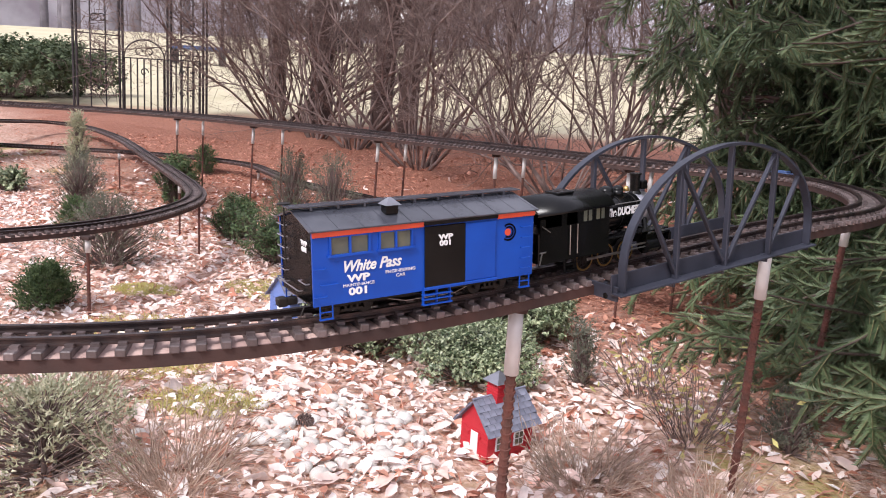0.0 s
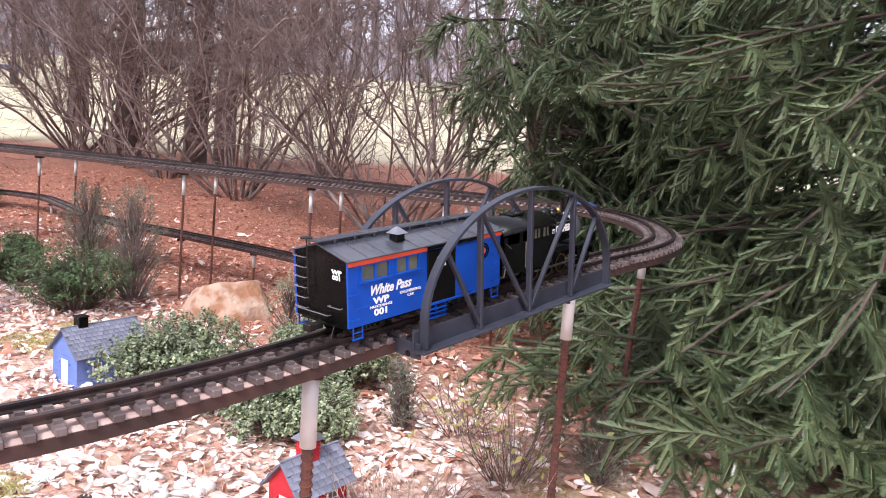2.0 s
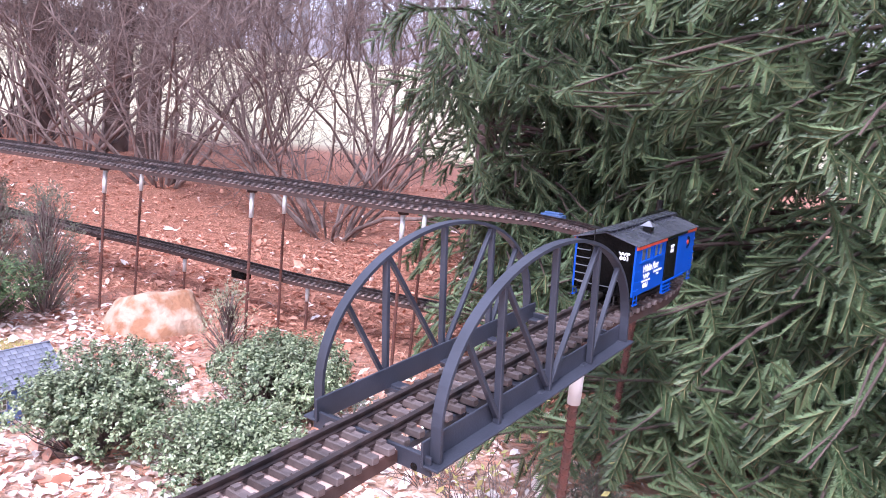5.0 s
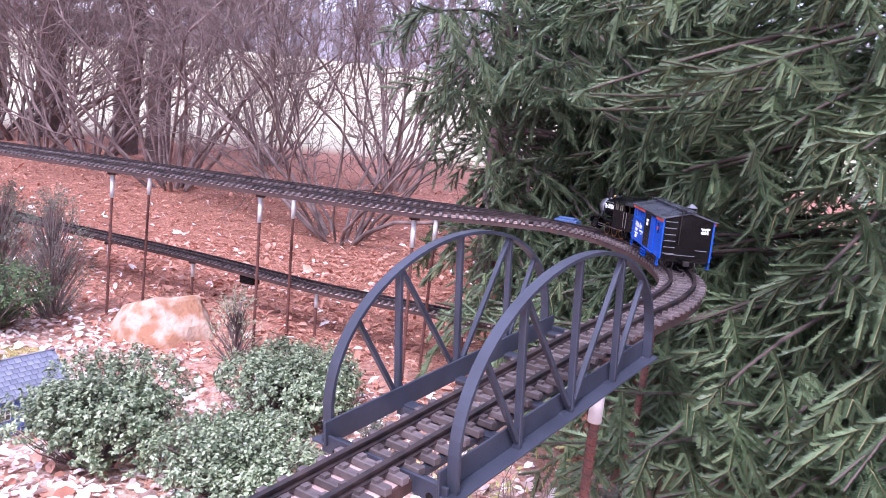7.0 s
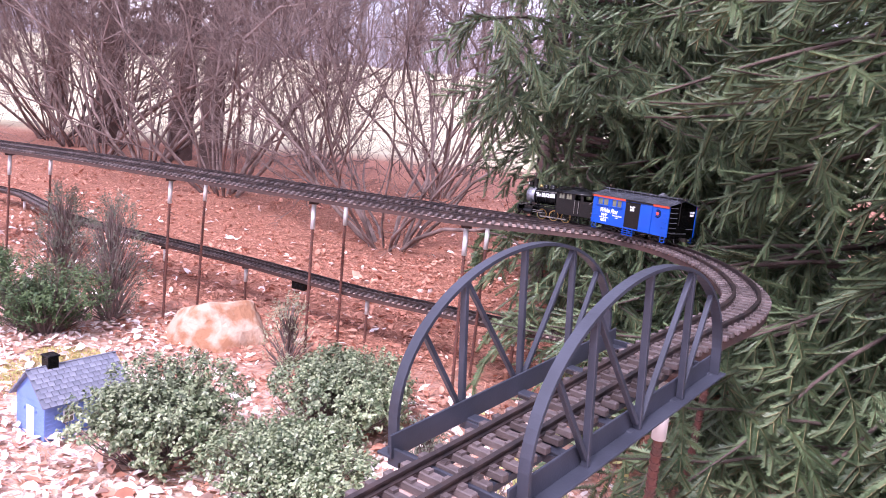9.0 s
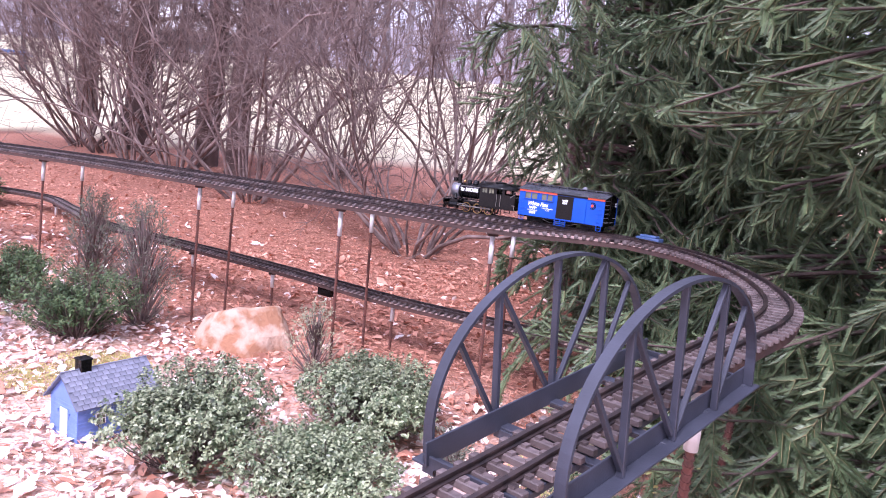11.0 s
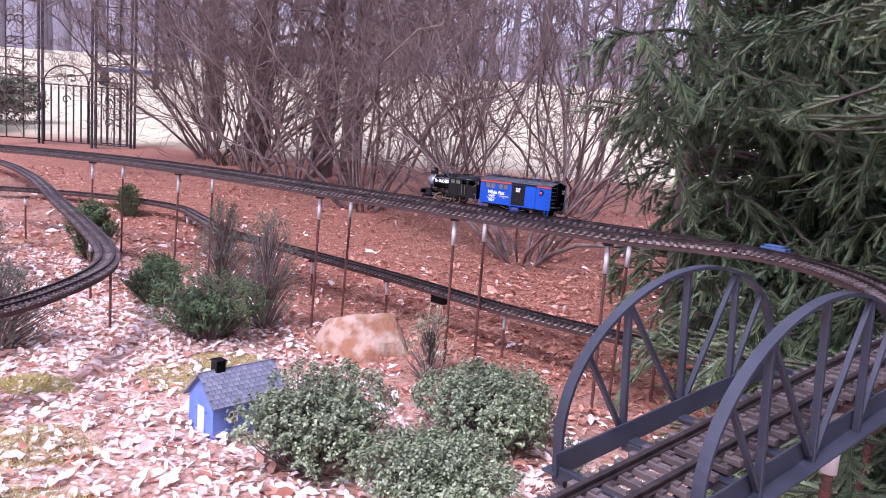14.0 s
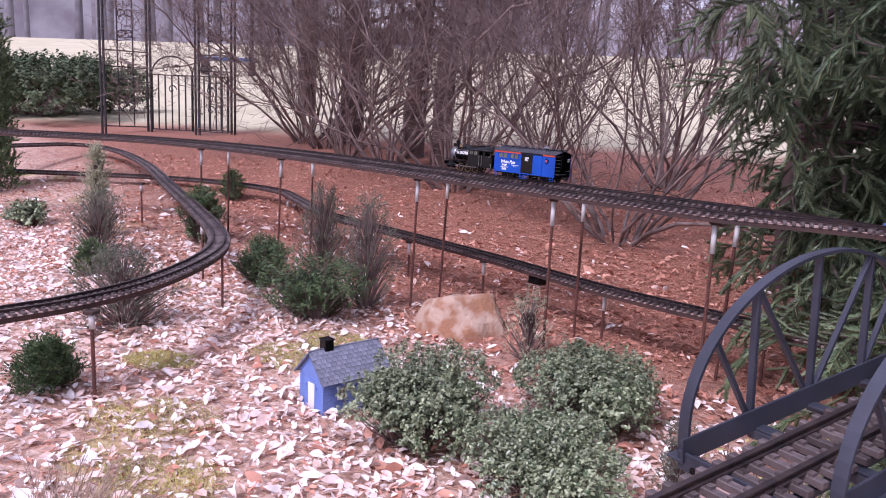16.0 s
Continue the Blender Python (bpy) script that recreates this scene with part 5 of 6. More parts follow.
conifer_bush("columnar_conifer", -4.45, 5.6, 0.36, 1.4, "tall dark columnar conifer", M_JUNIPER, 900, 0.02, 59, lean=0.15)
conifer_bush("airy_shrub", -0.72, 3.66, 0.24, 0.46, "airy grey-green shrub with thin upright stems", M_GREYG, 330, 0.010, 60, 200, 0.45)
conifer_bush("airy_shrub", -1.50, 3.05, 0.30, 0.28, "airy grey-green shrub with dry stems", M_GREYG, 520, 0.010, 61, 240, 0.6)
conifer_bush("airy_shrub", 0.03, 3.25, 0.13, 0.24, "thin yellowish-green conifer seedling by a pole", M_SAGE, 110, 0.010, 62, 200, 0.5)
conifer_bush("airy_shrub", -1.15, 4.25, 0.25, 0.42, "airy grey-green shrub behind the junipers", M_GREYG, 360, 0.010, 63, 240, 0.35)
conifer_bush("airy_shrub", -2.3, 4.0, 0.30, 0.34, "airy grey-green shrub beside the track loop", M_GREYG, 360, 0.010, 64, 240, 0.5)
conifer_bush("sage_bush", -0.58, 1.46, 0.30, 0.17, "pale grey-green needled shrub with dry stems", M_SAGE, 420, 0.013, 65, 220, 1.0)
dry_clump("dry_shrub", -0.31, 1.47, 0.25, 0.17, "brown dry twiggy shrub", M_DRY, 190, 66)
dry_clump("dry_shrub", -0.75, 1.75, 0.25, 0.18, "brown dry twiggy shrub", M_DRY, 220, 67)
dry_clump("dry_grass", 0.45, 1.70, 0.26, 0.14, "tangle of pale dry stems beside the barn", M_DRY, 200, 68)
dry_clump("dry_grass", 0.68, 1.62, 0.22, 0.13, "tangle of pale dry stems", M_DRY, 130, 69)
dry_clump("leafy_shrub", 0.70, 1.95, 0.15, 0.26, "thin shrub with dark stems and yellow-green leaves", M_BARK, 60, 70, "shrub", 160)
dry_clump("leafy_shrub", 0.62, 2.25, 0.12, 0.20, "thin shrub with dark stems and yellow-green leaves", M_BARK, 40, 71, "shrub", 90)
conifer_bush("airy_shrub", 0.46, 2.31, 0.07, 0.17, "small upright brownish conifer seedling", M_GREYG, 130, 0.010, 72, 260, 0.3)
conifer_bush("airy_shrub", 0.93, 1.98, 0.08, 0.13, "small grey-green conifer seedling under the spruce", M_GREYG, 140, 0.010, 73, 260, 0.5)


# ---- litter: leaves, fallen needles, moss ----
def bed(x, y):
    """0 on the pale litter in front, 1 on the needle bed behind."""
    return np.clip((y + 0.55 * x + 0.25 * np.sin(3 * x + 1) * np.sin(2.3 * y) - 2.75) / 0.75, 0, 1)


def scatter_leaves(name, label, material, count, seed, size, x0, x1, y0, y1, want, cat="fallen leaves"):
    g = np.random.default_rng(seed)
    x, y = g.uniform(x0, x1, count * 3), g.uniform(y0, y1, count * 3)
    keep = g.random(count * 3) < want(x, y)
    x, y = x[keep][:count], y[keep][:count]
    n = len(x)
    p = np.stack([x, y, ground_z(x, y) + g.uniform(0.003, 0.016, n)], 1)
    nrm = unit(g.normal(0, 0.38, (n, 3)) + [0, 0, 1])
    ax = unit(np.cross(nrm, g.normal(size=(n, 3))))
    ay = np.cross(nrm, ax)
    s = size * g.lognormal(0, 0.35, (n, 1))
    wd = s * g.uniform(0.32, 0.6, (n, 1))
    curl = s * g.uniform(0.1, 0.5, (n, 1))
    v = np.stack([p - ax * s, p - ax * s * 0.3 - ay * wd + nrm * curl, p + ax * s * 0.45 - ay * wd * 0.8 + nrm * curl, p + ax * s + nrm * curl * 0.6, p + ax * s * 0.45 + ay * wd * 0.8 + nrm * curl * 0.7, p - ax * s * 0.3 + ay * wd + nrm * curl * 0.8], 1).reshape(-1, 3)
    i = np.arange(n)[:, None] * 6
    f = np.concatenate([i + [0, 1, 2], i + [0, 2, 3], i + [0, 3, 4], i + [0, 4, 5]], 1).reshape(-1, 3)
    return tagged(raw(name, v, f, material), label, cat, kind="stuff")


scatter_leaves("fallen_leaves", "pale dry curled leaves covering the ground", M_LEAF, 26000, 81, 0.0135, -3.6, 1.6, 1.1, 4.6, lambda x, y: (0.04 + 0.96 * (1 - bed(x, y))) * (1 - 0.65 * np.clip((x - 0.35) / 0.4, 0, 1)))
scatter_leaves("fallen_leaves", "pale dry leaves between the far plants", M_LEAF, 3500, 82, 0.020, -5.5, 2.5, 3.5, 6.5, lambda x, y: 0.6 * (1 - np.clip((y - 4.2) / 2, 0, 1)) * (x < -0.9) + 0.04)
scatter_leaves("fallen_leaves", "reddish-brown fallen leaves", M_LEAFR, 8000, 83, 0.013, -3.0, 1.8, 1.1, 5.2, lambda x, y: 0.35 + 0.5 * bed(x, y))
scatter_leaves("fallen_leaves", "reddish leaves on the needle bed", M_LEAFR, 14000, 87, 0.011, -4.5, 2.2, 3.3, 7.8, lambda x, y: 0.8 + 0 * x)
scatter_leaves("fallen_leaves", "large curled tan leaves under the bushes", M_LEAFR, 40, 84, 0.030, -0.45, 0.45, 1.9, 2.7, lambda x, y: 0.6 + 0 * x)


def scatter_needles(count, seed, x0, x1, y0, y1, want, length, width):
    g = np.random.default_rng(seed)
    x, y = g.uniform(x0, x1, count * 3), g.uniform(y0, y1, count * 3)
    keep = g.random(count * 3) < want(x, y)
    x, y = x[keep][:count], y[keep][:count]
    n = len(x)
    p = np.stack([x, y, ground_z(x, y) + g.uniform(0.004, 0.014, n)], 1)
    a = g.random(n) * 6.28
    d = np.stack([np.cos(a), np.sin(a), g.normal(0, 0.10, n)], 1) * (length * g.uniform(0.6, 1.3, (n, 1)))
    s = np.stack([-np.sin(a), np.cos(a), np.zeros(n)], 1) * width
    v = np.stack([p - d - s, p - d + s, p + d + s, p + d - s], 1).reshape(-1, 3)
    return tagged(raw("fallen_needles", v, np.arange(len(v)).reshape(-1, 4), M_NEEDLE), "reddish-brown fallen pine needles", "pine needles", kind="stuff")


scatter_needles(40000, 85, -3.5, 2.0, 1.2, 6.5, lambda x, y: 0.30 + 0.70 * bed(x, y), 0.030, 0.0011)
scatter_needles(16000, 86, -6, 2.5, 4.0, 8.5, lambda x, y: 0.8 + 0 * x, 0.045, 0.0022)


def moss(x, y, w, seed):
    g = np.random.default_rng(seed)
    n = 3200
    r, a = w * np.sqrt(g.random(n)) * (0.7 + 0.3 * g.random(n)), g.random(n) * 6.28
    px, py = x + r * np.cos(a) * 1.4, y + r * np.sin(a)
    p = np.stack([px, py, ground_z(px, py) + 0.012], 1)
    d = unit(g.normal(0, 0.5, (n, 3)) + [0, 0, 0.8]) * g.uniform(0.005, 0.011, (n, 1))
    s = unit(np.cross(d, g.normal(size=d.shape))) * 0.0016
    v = np.stack([p - s, p + s, p + d], 1).reshape(-1, 3)
    tagged(raw("moss_patch", v, np.arange(len(v)).reshape(-1, 3), M_YELLOWG), "yellow-green patch of moss", "moss", kind="stuff")


for k, (x, y, w) in enumerate([(-0.92, 2.35, 0.16), (-0.75, 2.95, 0.14), (-0.72, 2.05, 0.14), (-0.45, 1.85, 0.12), (-0.66, 3.15, 0.12), (-1.15, 2.75, 0.10)]):
    moss(x, y, w, 90 + k)


# ---- stones and boulder ----
def stone_meshes():
    out = []
    for k in range(6):
        bm = bmesh.new()
        bmesh.ops.create_icosphere(bm, subdivisions=2, radius=1)
        for v in bm.verts:
            v.co *= 1 + 0.22 * noise.noise(v.co * 0.9 + Vector((k * 7, 0, 0)))
            v.co.z *= 0.55
        me = bpy.data.meshes.new("river_stone")
        bm.to_mesh(me)
        bm.free()
        me.shade_smooth()
        me.materials.append(M_STONE)
        out.append(me)
    return out


def river_stones():
    g = random.Random(5)
    kinds = stone_meshes()
    for i in range(150):
        u = g.random()
        x = -0.15 + 0.34 * (u - 0.5) * 2 * 0.8 + g.gauss(0, 0.07)
        y = 1.56 + 0.42 * g.random() + 0.15 * abs(x)
        s = g.uniform(0.010, 0.026)
        o = new("river_stone", kinds[g.randrange(6)])
        o.matrix_basis = pose(x, y, float(ground_z(x, y)) + s * 0.30, g.uniform(-10, 10), g.uniform(-10, 10), g.uniform(0, 360)) @ Matrix.Diagonal((s, s * g.uniform(0.6, 0.95), s, 1))
        tagged(o, "smooth pale river stone on the litter", "stone", "river stones", "")


river_stones()


def boulder(x, y, w, h):
    bm = bmesh.new()
    bmesh.ops.create_icosphere(bm, subdivisions=4, radius=1)
    planes = [(unit(np.array(n)), d) for n, d in (((0.1, -0.9, 0.5), 0.66), ((-0.8, -0.3, 0.5), 0.70), ((0.5, -0.5, 0.75), 0.62), ((0.9, 0.1, 0.35), 0.78), ((-0.2, 0.2, 1), 0.62), ((0.2, 0.9, 0.4), 0.7), ((-0.45, -0.8, 0.2), 0.74), ((0.65, -0.75, 0.1), 0.72))]
    for v in bm.verts:
        c = v.co
        for n, d in planes:
            k = c.dot(Vector(n)) - d
            if k > 0:
                c -= Vector(n) * k * 0.92
        c += c.normalized() * (0.05 * noise.noise(c * 2.2) + 0.025 * noise.noise(c * 6))
    bmesh.ops.transform(bm, matrix=Matrix.Diagonal((w * 0.62, w * 0.45, h * 1.25, 1)), verts=bm.verts[:])
    ob = part("boulder", bm, M_ROCK, None, smooth=False)
    ob.location = (x, y, float(ground_z(x, y)) + h * 0.15)
    tagged(ob, "angular tan and pink sandstone boulder", "rock")


boulder(-0.27, 3.52, 0.35, 0.155)


# ---- little houses ----
def shingle_mesh():
    bm = bbox(0.0165, 0.0175, 0.0018, 0, 0, 0, 0.0003)
    me = bpy.data.meshes.new("shingle")
    bm.to_mesh(me)
    bm.free()
    me.materials.append(M_HROOF)
    return me


SHINGLE = shingle_mesh()


def roof_half(t, half_len, a, b):
    """Shingles from the eave a to the ridge b (y, z), on a board."""
    dy, dz = b[0] - a[0], b[1] - a[1]
    ln = math.hypot(dy, dz)
    ang = math.degrees(math.atan2(dz, dy))
    m = Matrix.Translation((0, (a[0] + b[0]) / 2, (a[1] + b[1]) / 2)) @ pose(0, 0, 0, ang, 0, 0)
    up = 1 if dy > 0 else -1
    bm = bbox(2 * half_len, ln, 0.003, 0, 0, 0, 0.0004)
    bmesh.ops.transform(bm, matrix=m, verts=bm.verts[:])
    board = part("roof", bm, M_HROOF, t, "slate-grey shingled roof slope")
    rows, cols = max(2, int(ln / 0.0135)), int(2 * half_len / 0.017)
    for i in range(rows):
        for j in range(cols + (i % 2)):
            x = -half_len + (j + (0.5 if i % 2 == 0 else 0)) * (2 * half_len / cols)
            if abs(x) > half_len - 0.006:
                continue
            o = new("shingle", SHINGLE)
            o.parent = board
            o.matrix_basis = m @ Matrix.Translation((x, (-ln / 2 + (i + 0.5) * ln / rows), up * 0.0032)) @ pose(0, 0, 0, -4, 0, 0)


def little_house(name, m, label, wall_mat, L, W, H, peak, over, extra):
    """Gable at -x with its door; x along the ridge."""
    t = empty(name, m)
    hx, hy = L / 2, W / 2
    bm = bmesh.new()
    for x in (-hx, hx):
        f = bm.faces.new([bm.verts.new((x, a, b)) for a, b in ((-hy, -0.02), (hy, -0.02), (hy, H), (0, peak), (-hy, H))])
    bm.faces.ensure_lookup_table()
    v = [list(f.verts) for f in bm.faces]
    for i in (0, 1, 2, 3, 4):
        j = (i + 1) % 5
        bm.faces.new((v[0][i], v[0][j], v[1][j], v[1][i]))
    bmesh.ops.recalc_face_normals(bm, faces=bm.faces[:])
    walls = part("wall_shell", bm, wall_mat, t)
    n = int(H / 0.011)
    for i in range(1, n):
        for y in (-hy, hy):
            part("clapboard", bbox(L, 0.002, 0.002, 0, y, i * 0.011), wall_mat, walls)
        part("clapboard", bbox(0.002, W, 0.002, -hx, 0, i * 0.011), wall_mat, walls)
    part("door", bbox(0.003, W * 0.26, H * 0.80, -hx - 0.001, -W * 0.02, H * 0.36, 0.0006), M_PAPER, t, "plain white door")
    part("door_frame", bbox(0.002, W * 0.32, H * 0.86, -hx - 0.0002, -W * 0.02, H * 0.37, 0.0004), wall_mat, t)
    for y in (-0.8, 0.72):
        part("porch_lamp", bbox(0.004, 0.004, 0.007, -hx - 0.002, y * hy * 0.55, H * 0.66, 0.0006), wall_mat, t)
    slope = (peak - H) / hy
    for s in (-1, 1):
        e = hy + over
        roof_half(t, hx + over * 0.8, (s * e, H - slope * over + 0.003), (0, peak + 0.003))
        for x in (-L * 0.22, L * 0.18):
            w = part("window", bbox(0.030, 0.003, 0.034, x, s * (hy + 0.001), H * 0.52, 0.0005), M_PAPER, t, "white-framed window")
            for dx in (-0.0065, 0.0065):
                for dz in (-0.0075, 0.0075):
                    part("pane", bbox(0.010, 0.0036, 0.012, x + dx, s * (hy + 0.0012), H * 0.52 + dz), M_GLASS, w)
    part("ridge_cap", bbox(2 * (hx + over * 0.8), 0.006, 0.004, 0, 0, peak + 0.0065, 0.0008), M_HROOF, t)
    extra(t, hx, hy, H, peak)
    return tagged(t, label, "miniature house")


def chimney(t, hx, hy, H, peak):
    c = part("chimney", bbox(0.030, 0.032, 0.042, -hx * 0.52, 0.006, peak + 0.012, 0.001), M_BLACK, t, "black square chimney")
    part("chimney_cap", bbox(0.035, 0.037, 0.005, -hx * 0.52, 0.006, peak + 0.033, 0.001), M_BLACK, c)


def cupola(t, hx, hy, H, peak):
    c = part("cupola", bbox(0.034, 0.034, 0.046, -hx * 0.10, 0, peak + 0.014, 0.0008), M_RED, t, "red louvred cupola")
    for i in range(4):
        part("louvre", bbox(0.037, 0.037, 0.002, -hx * 0.10, 0, peak + 0.008 + 0.007 * i), M_RED, c)
    bm = bmesh.new()
    bmesh.ops.create_cone(bm, cap_ends=True, segments=4, radius1=0.036, radius2=0.003, depth=0.022, matrix=Matrix.Translation((-hx * 0.10, 0, peak + 0.048)) @ pose(0, 0, 0, 0, 0, 45))
    part("cupola_roof", bm, M_SILVER, c, "grey pyramid cupola roof")


little_house("blue_house", pose(-0.492, 2.70, float(ground_z(-0.5, 2.70)) + 0.002, 0, 0, 52), "small light blue clapboard model house with black chimney", M_HBLUE, 0.228, 0.134, 0.110, 0.175, 0.016, chimney)
little_house("red_barn", pose(0.262, 1.83, float(ground_z(0.26, 1.82)) + 0.002, 0, 0, 48), "small red model barn with grey shingled roof and cupola", M_RED, 0.135, 0.088, 0.082, 0.130, 0.015, cupola)


# ---- small things on and by the tracks ----
def switch_motor(x, y, z, turn):
    t = empty("switch_motor", pose(x, y, z, 0, 0, turn))
    part("case", bbox(0.085, 0.034, 0.020, 0, 0, 0.010, 0.003, seg=2), M_BLUEBOX, t)
    part("cover", bbox(0.060, 0.026, 0.008, 0, 0, 0.023, 0.002), M_BLUEBOX, t)
    part("arm", bbox(0.020, 0.006, 0.004, 0, 0.024, 0.006, 0.001), M_DARK, t)
    tagged(t, "dusty blue switch motor box beside the track", "switch motor")


switch_motor(1.115, 3.02, 0.672, -50)


def track_box(x, y, z, turn):
    t = empty("junction_box", pose(x, y, z, 0, 0, turn))
    part("case", bbox(0.075, 0.045, 0.034, 0, 0, -0.017, 0.003), M_BLACK, t)
    part("lid", bbox(0.080, 0.050, 0.005, 0, 0, 0.001, 0.001), M_BLACK, t)
    tagged(t, "black plastic box hung under the low track", "box")


track_box(0.02, 3.735, 0.290, -40)


def stick(x, y):
    z = float(ground_z(x, y))
    bm = rod(bmesh.new(), (0, 0, -0.02), (0.035, 0.02, 0.17), 0.0042, 8, 0.0034)
    ob = part("marker_stick", bm, M_PVC)
    ob.location = (x, y, z)
    tagged(ob, "thin pale grey stick leaning in the litter", "stick")


stick(1.10, 1.74)


def pine_cone(x, y):
    bm = bmesh.new()
    for i in range(60):
        u = i / 60
        a = i * 2.4
        r = 0.013 * math.sin(math.pi * (0.15 + 0.8 * u))
        box(bm, 0.007, 0.006, 0.0016, 0, 0, 0, Matrix.Translation((r * math.cos(a), r * math.sin(a), 0.045 * u)) @ pose(0, 0, 0, 0, -35, math.degrees(a)))
    ob = part("pine_cone", bm, M_BARK)
    ob.matrix_basis = pose(x, y, float(ground_z(x, y)) + 0.018, 80, 0, 60)
    tagged(ob, "brown open pine cone lying on the stones", "pine cone")


pine_cone(-0.19, 1.80)


# ---- garden arbour with gate, hedge, far things ----
def scroll(bm, x, y, z, r, m, flip=1):
    prev = None
    for i in range(14):
        a = i * 0.48
        q = r * (1 - i / 16)
        p = m @ Vector((x + flip * q * math.cos(a), y, z + q * math.sin(a)))
        if prev is not None:
            rod(bm, prev, p, 0.008, 4)
        prev = p


def arbour():
    base = Vector((-4.9, 9.35, 0))
    z = float(ground_z(-4.9, 9.35)) - 0.02
    t = empty("garden_arbour", Matrix.Translation((base.x, base.y, z)))
    I = Matrix()
    corners = [(-1.03, -0.32), (-0.62, 0.05), (0.05, 0.08), (0.50, 0.18)]
    for x, y in corners:
        for dx in (-0.025, 0.025):
            part("post", rod(bmesh.new(), (x + dx, y, 0), (x + dx, y, 2.3), 0.016, 8), M_IRON, t)
    for (xa, ya), (xb, yb) in ((corners[0], corners[1]), (corners[2], corners[3])):
        panel = part("lattice_rail", bar(bmesh.new(), (xa, ya, 0.1), (xb, yb, 0.1), 0.014, 0.014), M_IRON, t)
        for zz in (0.85, 1.05, 1.75):
            part("lattice_rail", bar(bmesh.new(), (xa, ya, zz), (xb, yb, zz), 0.014, 0.014), M_IRON, t)
        for k in (0.33, 0.66):
            x, y = xa + (xb - xa) * k, ya + (yb - ya) * k
            part("lattice_bar", rod(bmesh.new(), (x, y, 0.1), (x, y, 2.2), 0.009, 6), M_IRON, panel)
        for zz in (0.35, 0.65, 1.25, 1.5, 1.95):
            for e in (-1, 1):
                bm = bmesh.new()
                scroll(bm, (xa + xb) / 2 + e * 0.06, (ya + yb) / 2, zz, 0.07, I, -e)
                part("scroll", bm, M_IRON, panel)
        # dry climbing stems on the panel
        g = np.random.default_rng(int(xa * 100) % 97 + 3)
        rows = []
        for i in range(260):
            p = np.array([xa + (xb - xa) * g.random(), ya + (yb - ya) * g.random(), g.uniform(0.25, 2.3)])
            rows.append((*p, *(p + g.normal(0, 0.11, 3)), 0.006, 0.003))
        v, f = tubes(rows, 3)
        raw("climber", v, f, M_BARK, t, "dry climbing stems")
    # the gate's two leaves
    for k, (x0, x1) in enumerate(((-0.60, -0.02), (-0.02, 0.48))):
        leaf = part("gate_leaf", bar(bmesh.new(), (x0, 0.08, 0.08), (x1, 0.08, 0.08), 0.014, 0.014), M_IRON, t)
        part("gate_rail", bar(bmesh.new(), (x0, 0.08, 0.78), (x1, 0.08, 0.78), 0.014, 0.014), M_IRON, leaf)
        n = 6
        for i in range(n + 1):
            x = x0 + (x1 - x0) * i / n
            part("gate_bar", rod(bmesh.new(), (x, 0.08, 0.08), (x, 0.08, 0.78), 0.010 if i not in (0, n) else 0.016, 6), M_IRON, leaf)
        bm = bmesh.new()
        prev = None
        for i in range(17):
            a = math.pi * i / 16
            p = Vector(((x0 + x1) / 2 - (x1 - x0) / 2 * math.cos(a), 0.08, 0.78 + 0.24 * math.sin(a)))
            if prev:
                rod(bm, prev, p, 0.010, 6)
            prev = p
        part("gate_arch", bm, M_IRON, leaf)
        for dx, zz, e in ((-0.08, 0.86, 1), (0.08, 0.86, -1), (0, 0.60, 1)):
            bm = bmesh.new()
            scroll(bm, (x0 + x1) / 2 + dx, 0.08, zz, 0.065, I, e)
            part("scroll", bm, M_IRON, leaf)
    tagged(t, "black wrought-iron garden arbour with a scrolled gate", "arbour")


arbour()
bush("hedge", -8.3, 10.6, 4.6, 0.92, "wide low dark evergreen hedge behind the arbour", M_HEDGE, 0.030, 30000, 101, lumps=22, category="hedge")


def bench(x, y, z, turn):
    t = empty("garden_swing", pose(x, y, z, 0, 0, turn))
    part("seat", bbox(1.7, 0.6, 0.10, 0, 0, 0.45, 0.02), M_BLUEBOX, t)
    part("canopy_pole", rod(bmesh.new(), (0.7, 0, 0), (0.7, 0, 3.2), 0.05, 10), M_IRON, t, "thin dark pole")
    for px in (-0.7, 0.7):
        part("leg", bbox(0.08, 0.5, 0.45, px, 0, 0.22, 0.01), M_IRON, t)
    tagged(t, "low dark blue seat with a tall thin pole on the lawn", "bench")


bench(-10.5, 21.0, float(ground_z(-10.5, 21.0)), 10)


def parked_trailer(x, y):
    t = empty("parked_trailer", pose(x, y, float(ground_z(x, y)), 0, 0, -12))
    part("bed", bbox(6.5, 2.2, 0.5, 0, 0, 1.0, 0.05), M_DARK, t)
    part("cover", bbox(5.6, 2.1, 1.1, 0.2, 0, 1.8, 0.25, seg=3), M_PAPER, t, "white cover")
    for px in (-1.6, -0.6):
        for py in (-1, 1):
            part("wheel", cyl(bmesh.new(), 0.42, 0.25, Matrix.Translation((px, py, 0.42)) @ pose(0, 0, 0, 90, 0, 0), 20), M_BLACK, t)
    tagged(t, "white covered trailer parked beyond the shrubs", "trailer")


parked_trailer(-9.5, 34)


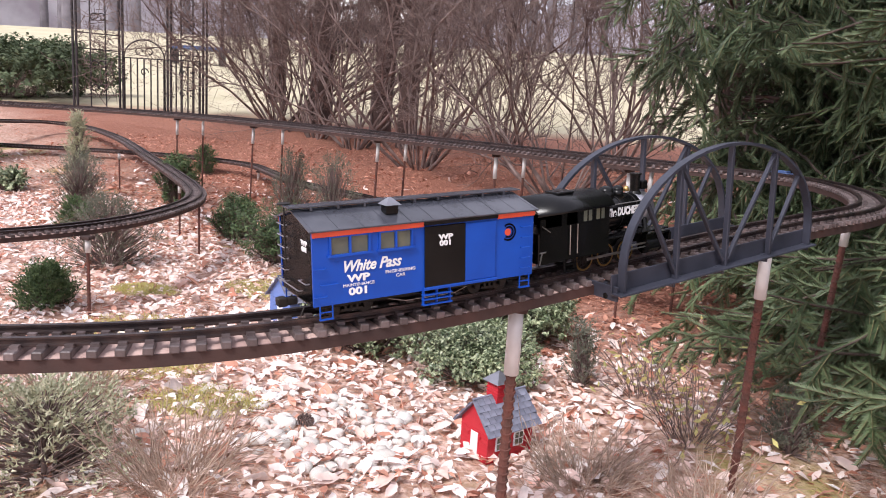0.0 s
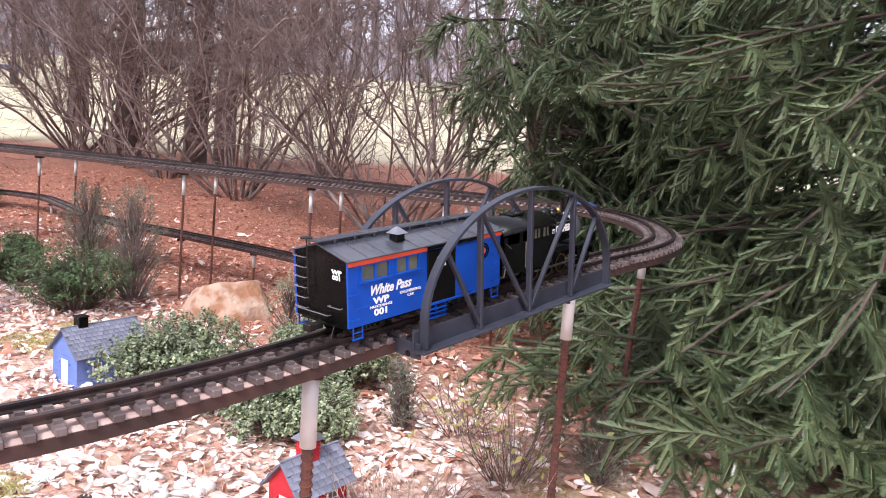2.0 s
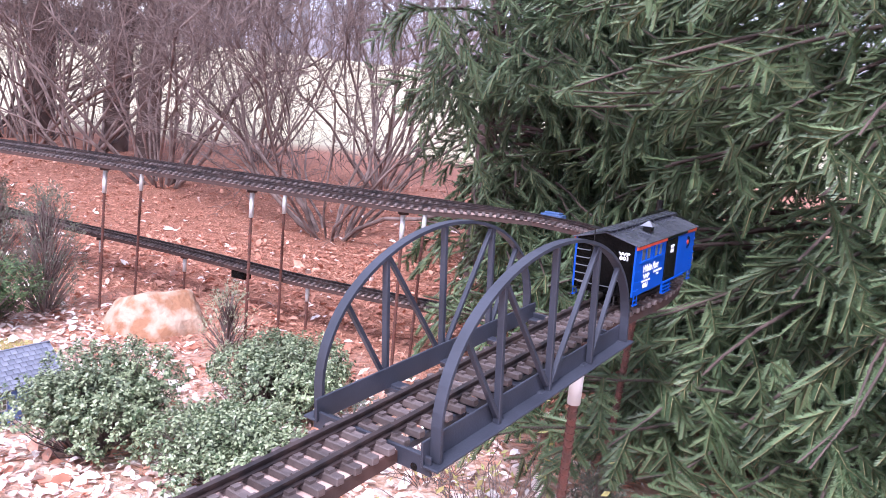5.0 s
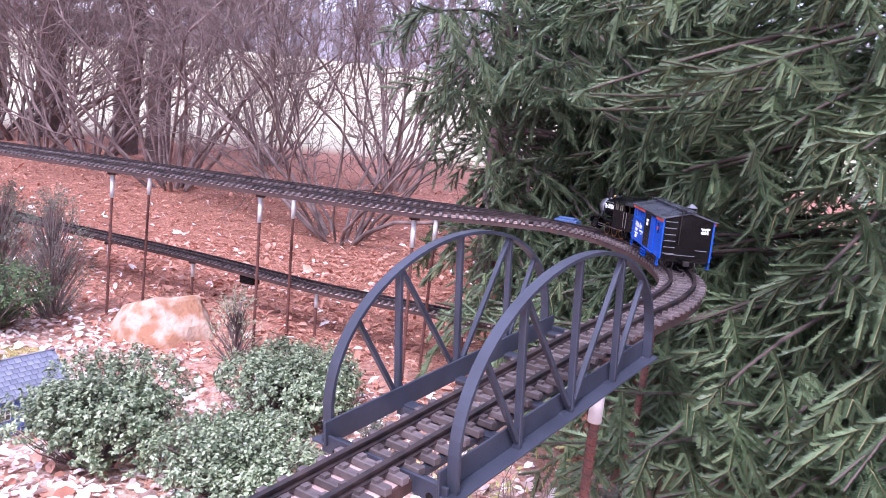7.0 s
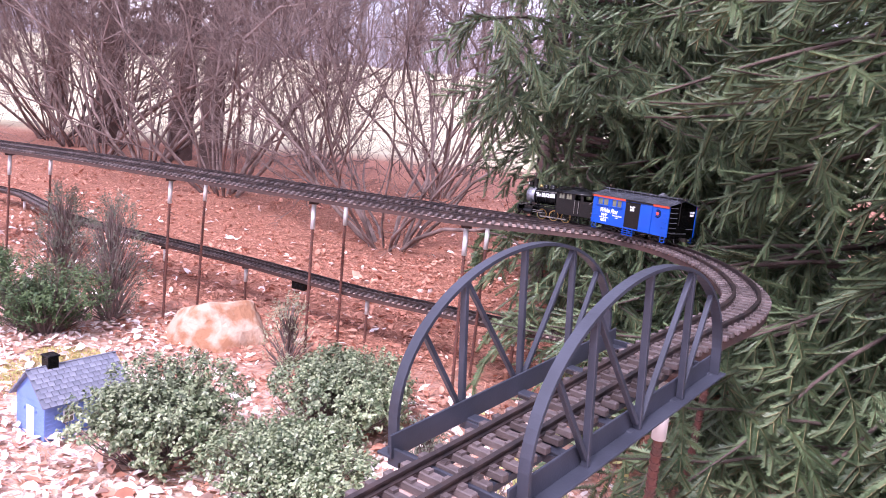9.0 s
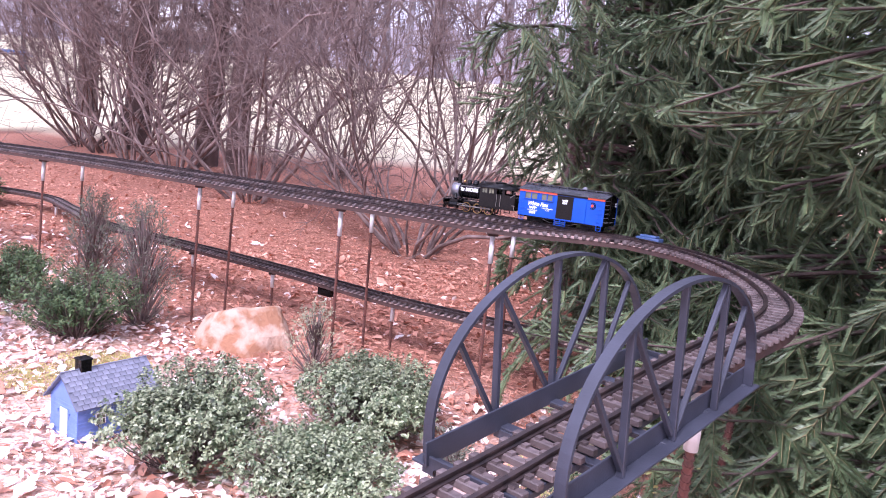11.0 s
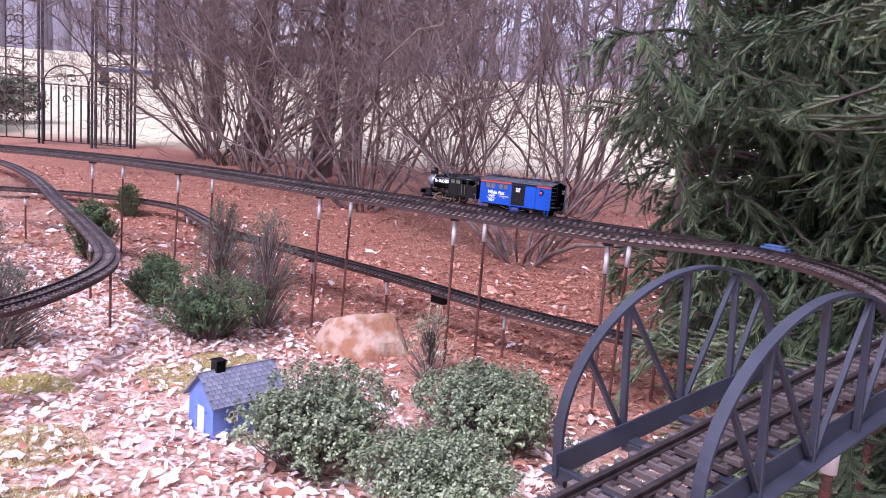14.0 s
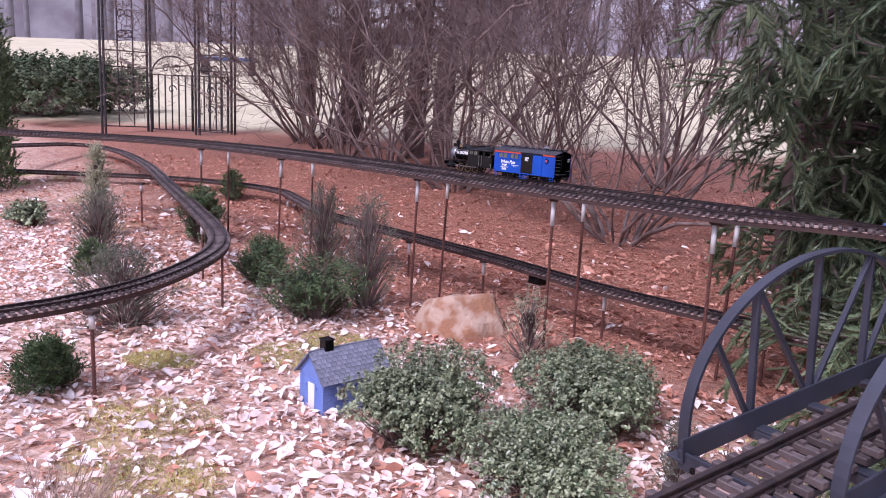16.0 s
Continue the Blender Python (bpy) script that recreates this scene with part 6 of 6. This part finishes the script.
def far_woods():
    g = random.Random(9)
    for i in range(60):
        x = -75 + 150 * (i + g.random()) / 60
        y = 58 + g.uniform(-3, 10)
        r = g.uniform(0.25, 0.6)
        t = empty("far_tree", Matrix.Translation((x, y, float(ground_z(x, y)) - 0.3)))
        h = g.uniform(14, 22)
        rows = [(0, 0, 0, g.uniform(-0.5, 0.5), 0, h, r, r * 0.4)]
        for k in range(14):
            z = h * g.uniform(0.25, 0.95)
            a = g.uniform(0, 6.28)
            ln = g.uniform(2, 5)
            q = (math.cos(a) * ln, math.sin(a) * ln, z + ln * 0.6)
            rows.append((0, 0, z, *q, 0.12, 0.03))
            for _ in range(3):
                rows.append((*q, q[0] + g.uniform(-1.5, 1.5), q[1] + g.uniform(-1.5, 1.5), q[2] + g.uniform(0.3, 1.8), 0.035, 0.012))
        v, f = tubes(rows, 6)
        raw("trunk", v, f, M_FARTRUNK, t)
        tagged(t, "bare grey woodland tree at the top of the lawn", "tree", "far woods")
    bm = bmesh.new()
    n = 60
    prev = None
    for i in range(n + 1):
        a = math.radians(20 + 140 * i / n)
        x, y = 90 * math.cos(a), 90 * math.sin(a) + 2
        q = [bm.verts.new((x, y, z)) for z in (-2, 15 + 2.5 * noise.noise((i * 0.5, 0, 0)) + 1.2 * noise.noise((i * 1.7, 3, 0)))]
        if prev:
            bm.faces.new((prev[0], q[0], q[1], prev[1]))
        prev = q
    # curved sheet of woods, its haze painted in by the material colour
    ob = part("backdrop", bm, M_HAZED_WOODS)
    tagged(ob, "wooded hillside with haze put into its grey-lavender colour", "backdrop", kind="structure")


far_woods()


def motions():
    ts, ss = [r[0] for r in RUN], [r[1] for r in RUN]

    def at(t):
        # smooth distance along the rails
        k = max(0, min(len(ts) - 2, int(np.searchsorted(ts, t, "right")) - 1))
        m = [(ss[min(j + 1, len(ts) - 1)] - ss[max(j - 1, 0)]) / (ts[min(j + 1, len(ts) - 1)] - ts[max(j - 1, 0)]) for j in (k, k + 1)]
        h = ts[k + 1] - ts[k]
        u = (t - ts[k]) / h
        return (2 * u ** 3 - 3 * u ** 2 + 1) * ss[k] + (u ** 3 - 2 * u ** 2 + u) * h * m[0] + (3 * u ** 2 - 2 * u ** 3) * ss[k + 1] + (u ** 3 - u ** 2) * h * m[1]

    for thing, ds, base in ((boxcar, 0.0, 0.105), (locomotive, 0.332, 0.055)):
        rows = []
        for i in range(81):
            t = i * 0.2
            s = at(t) + ds
            a, b = on_rail(s - base), on_rail(s + base)
            d = (b - a).normalized()
            side = Vector((-d.y, d.x, 0)).normalized()
            m = Matrix((d, side, d.cross(side))).transposed().to_4x4()
            m.translation = (a + b) / 2
            rows.append((t, m))
        walk(thing, rows)
    for ob, r in rolling:
        sgn = ob.location.copy()
        walk(ob, [(i / 15, Matrix.Translation(sgn) @ pose(0, 0, 0, 0, math.degrees((at(i / 15) - at(0)) / r), 0)) for i in range(241)])
    for ob in side_rods:
        s = ob["side"]
        rows = []
        for i in range(241):
            a = (at(i / 15) - at(0)) / 0.0185
            rows.append((i / 15, Matrix.Translation((0.007 * math.cos(a), s * 0.0315, 0.0185 - 0.007 * math.sin(a)))))
        walk(ob, rows)


lay_ties()
motions()
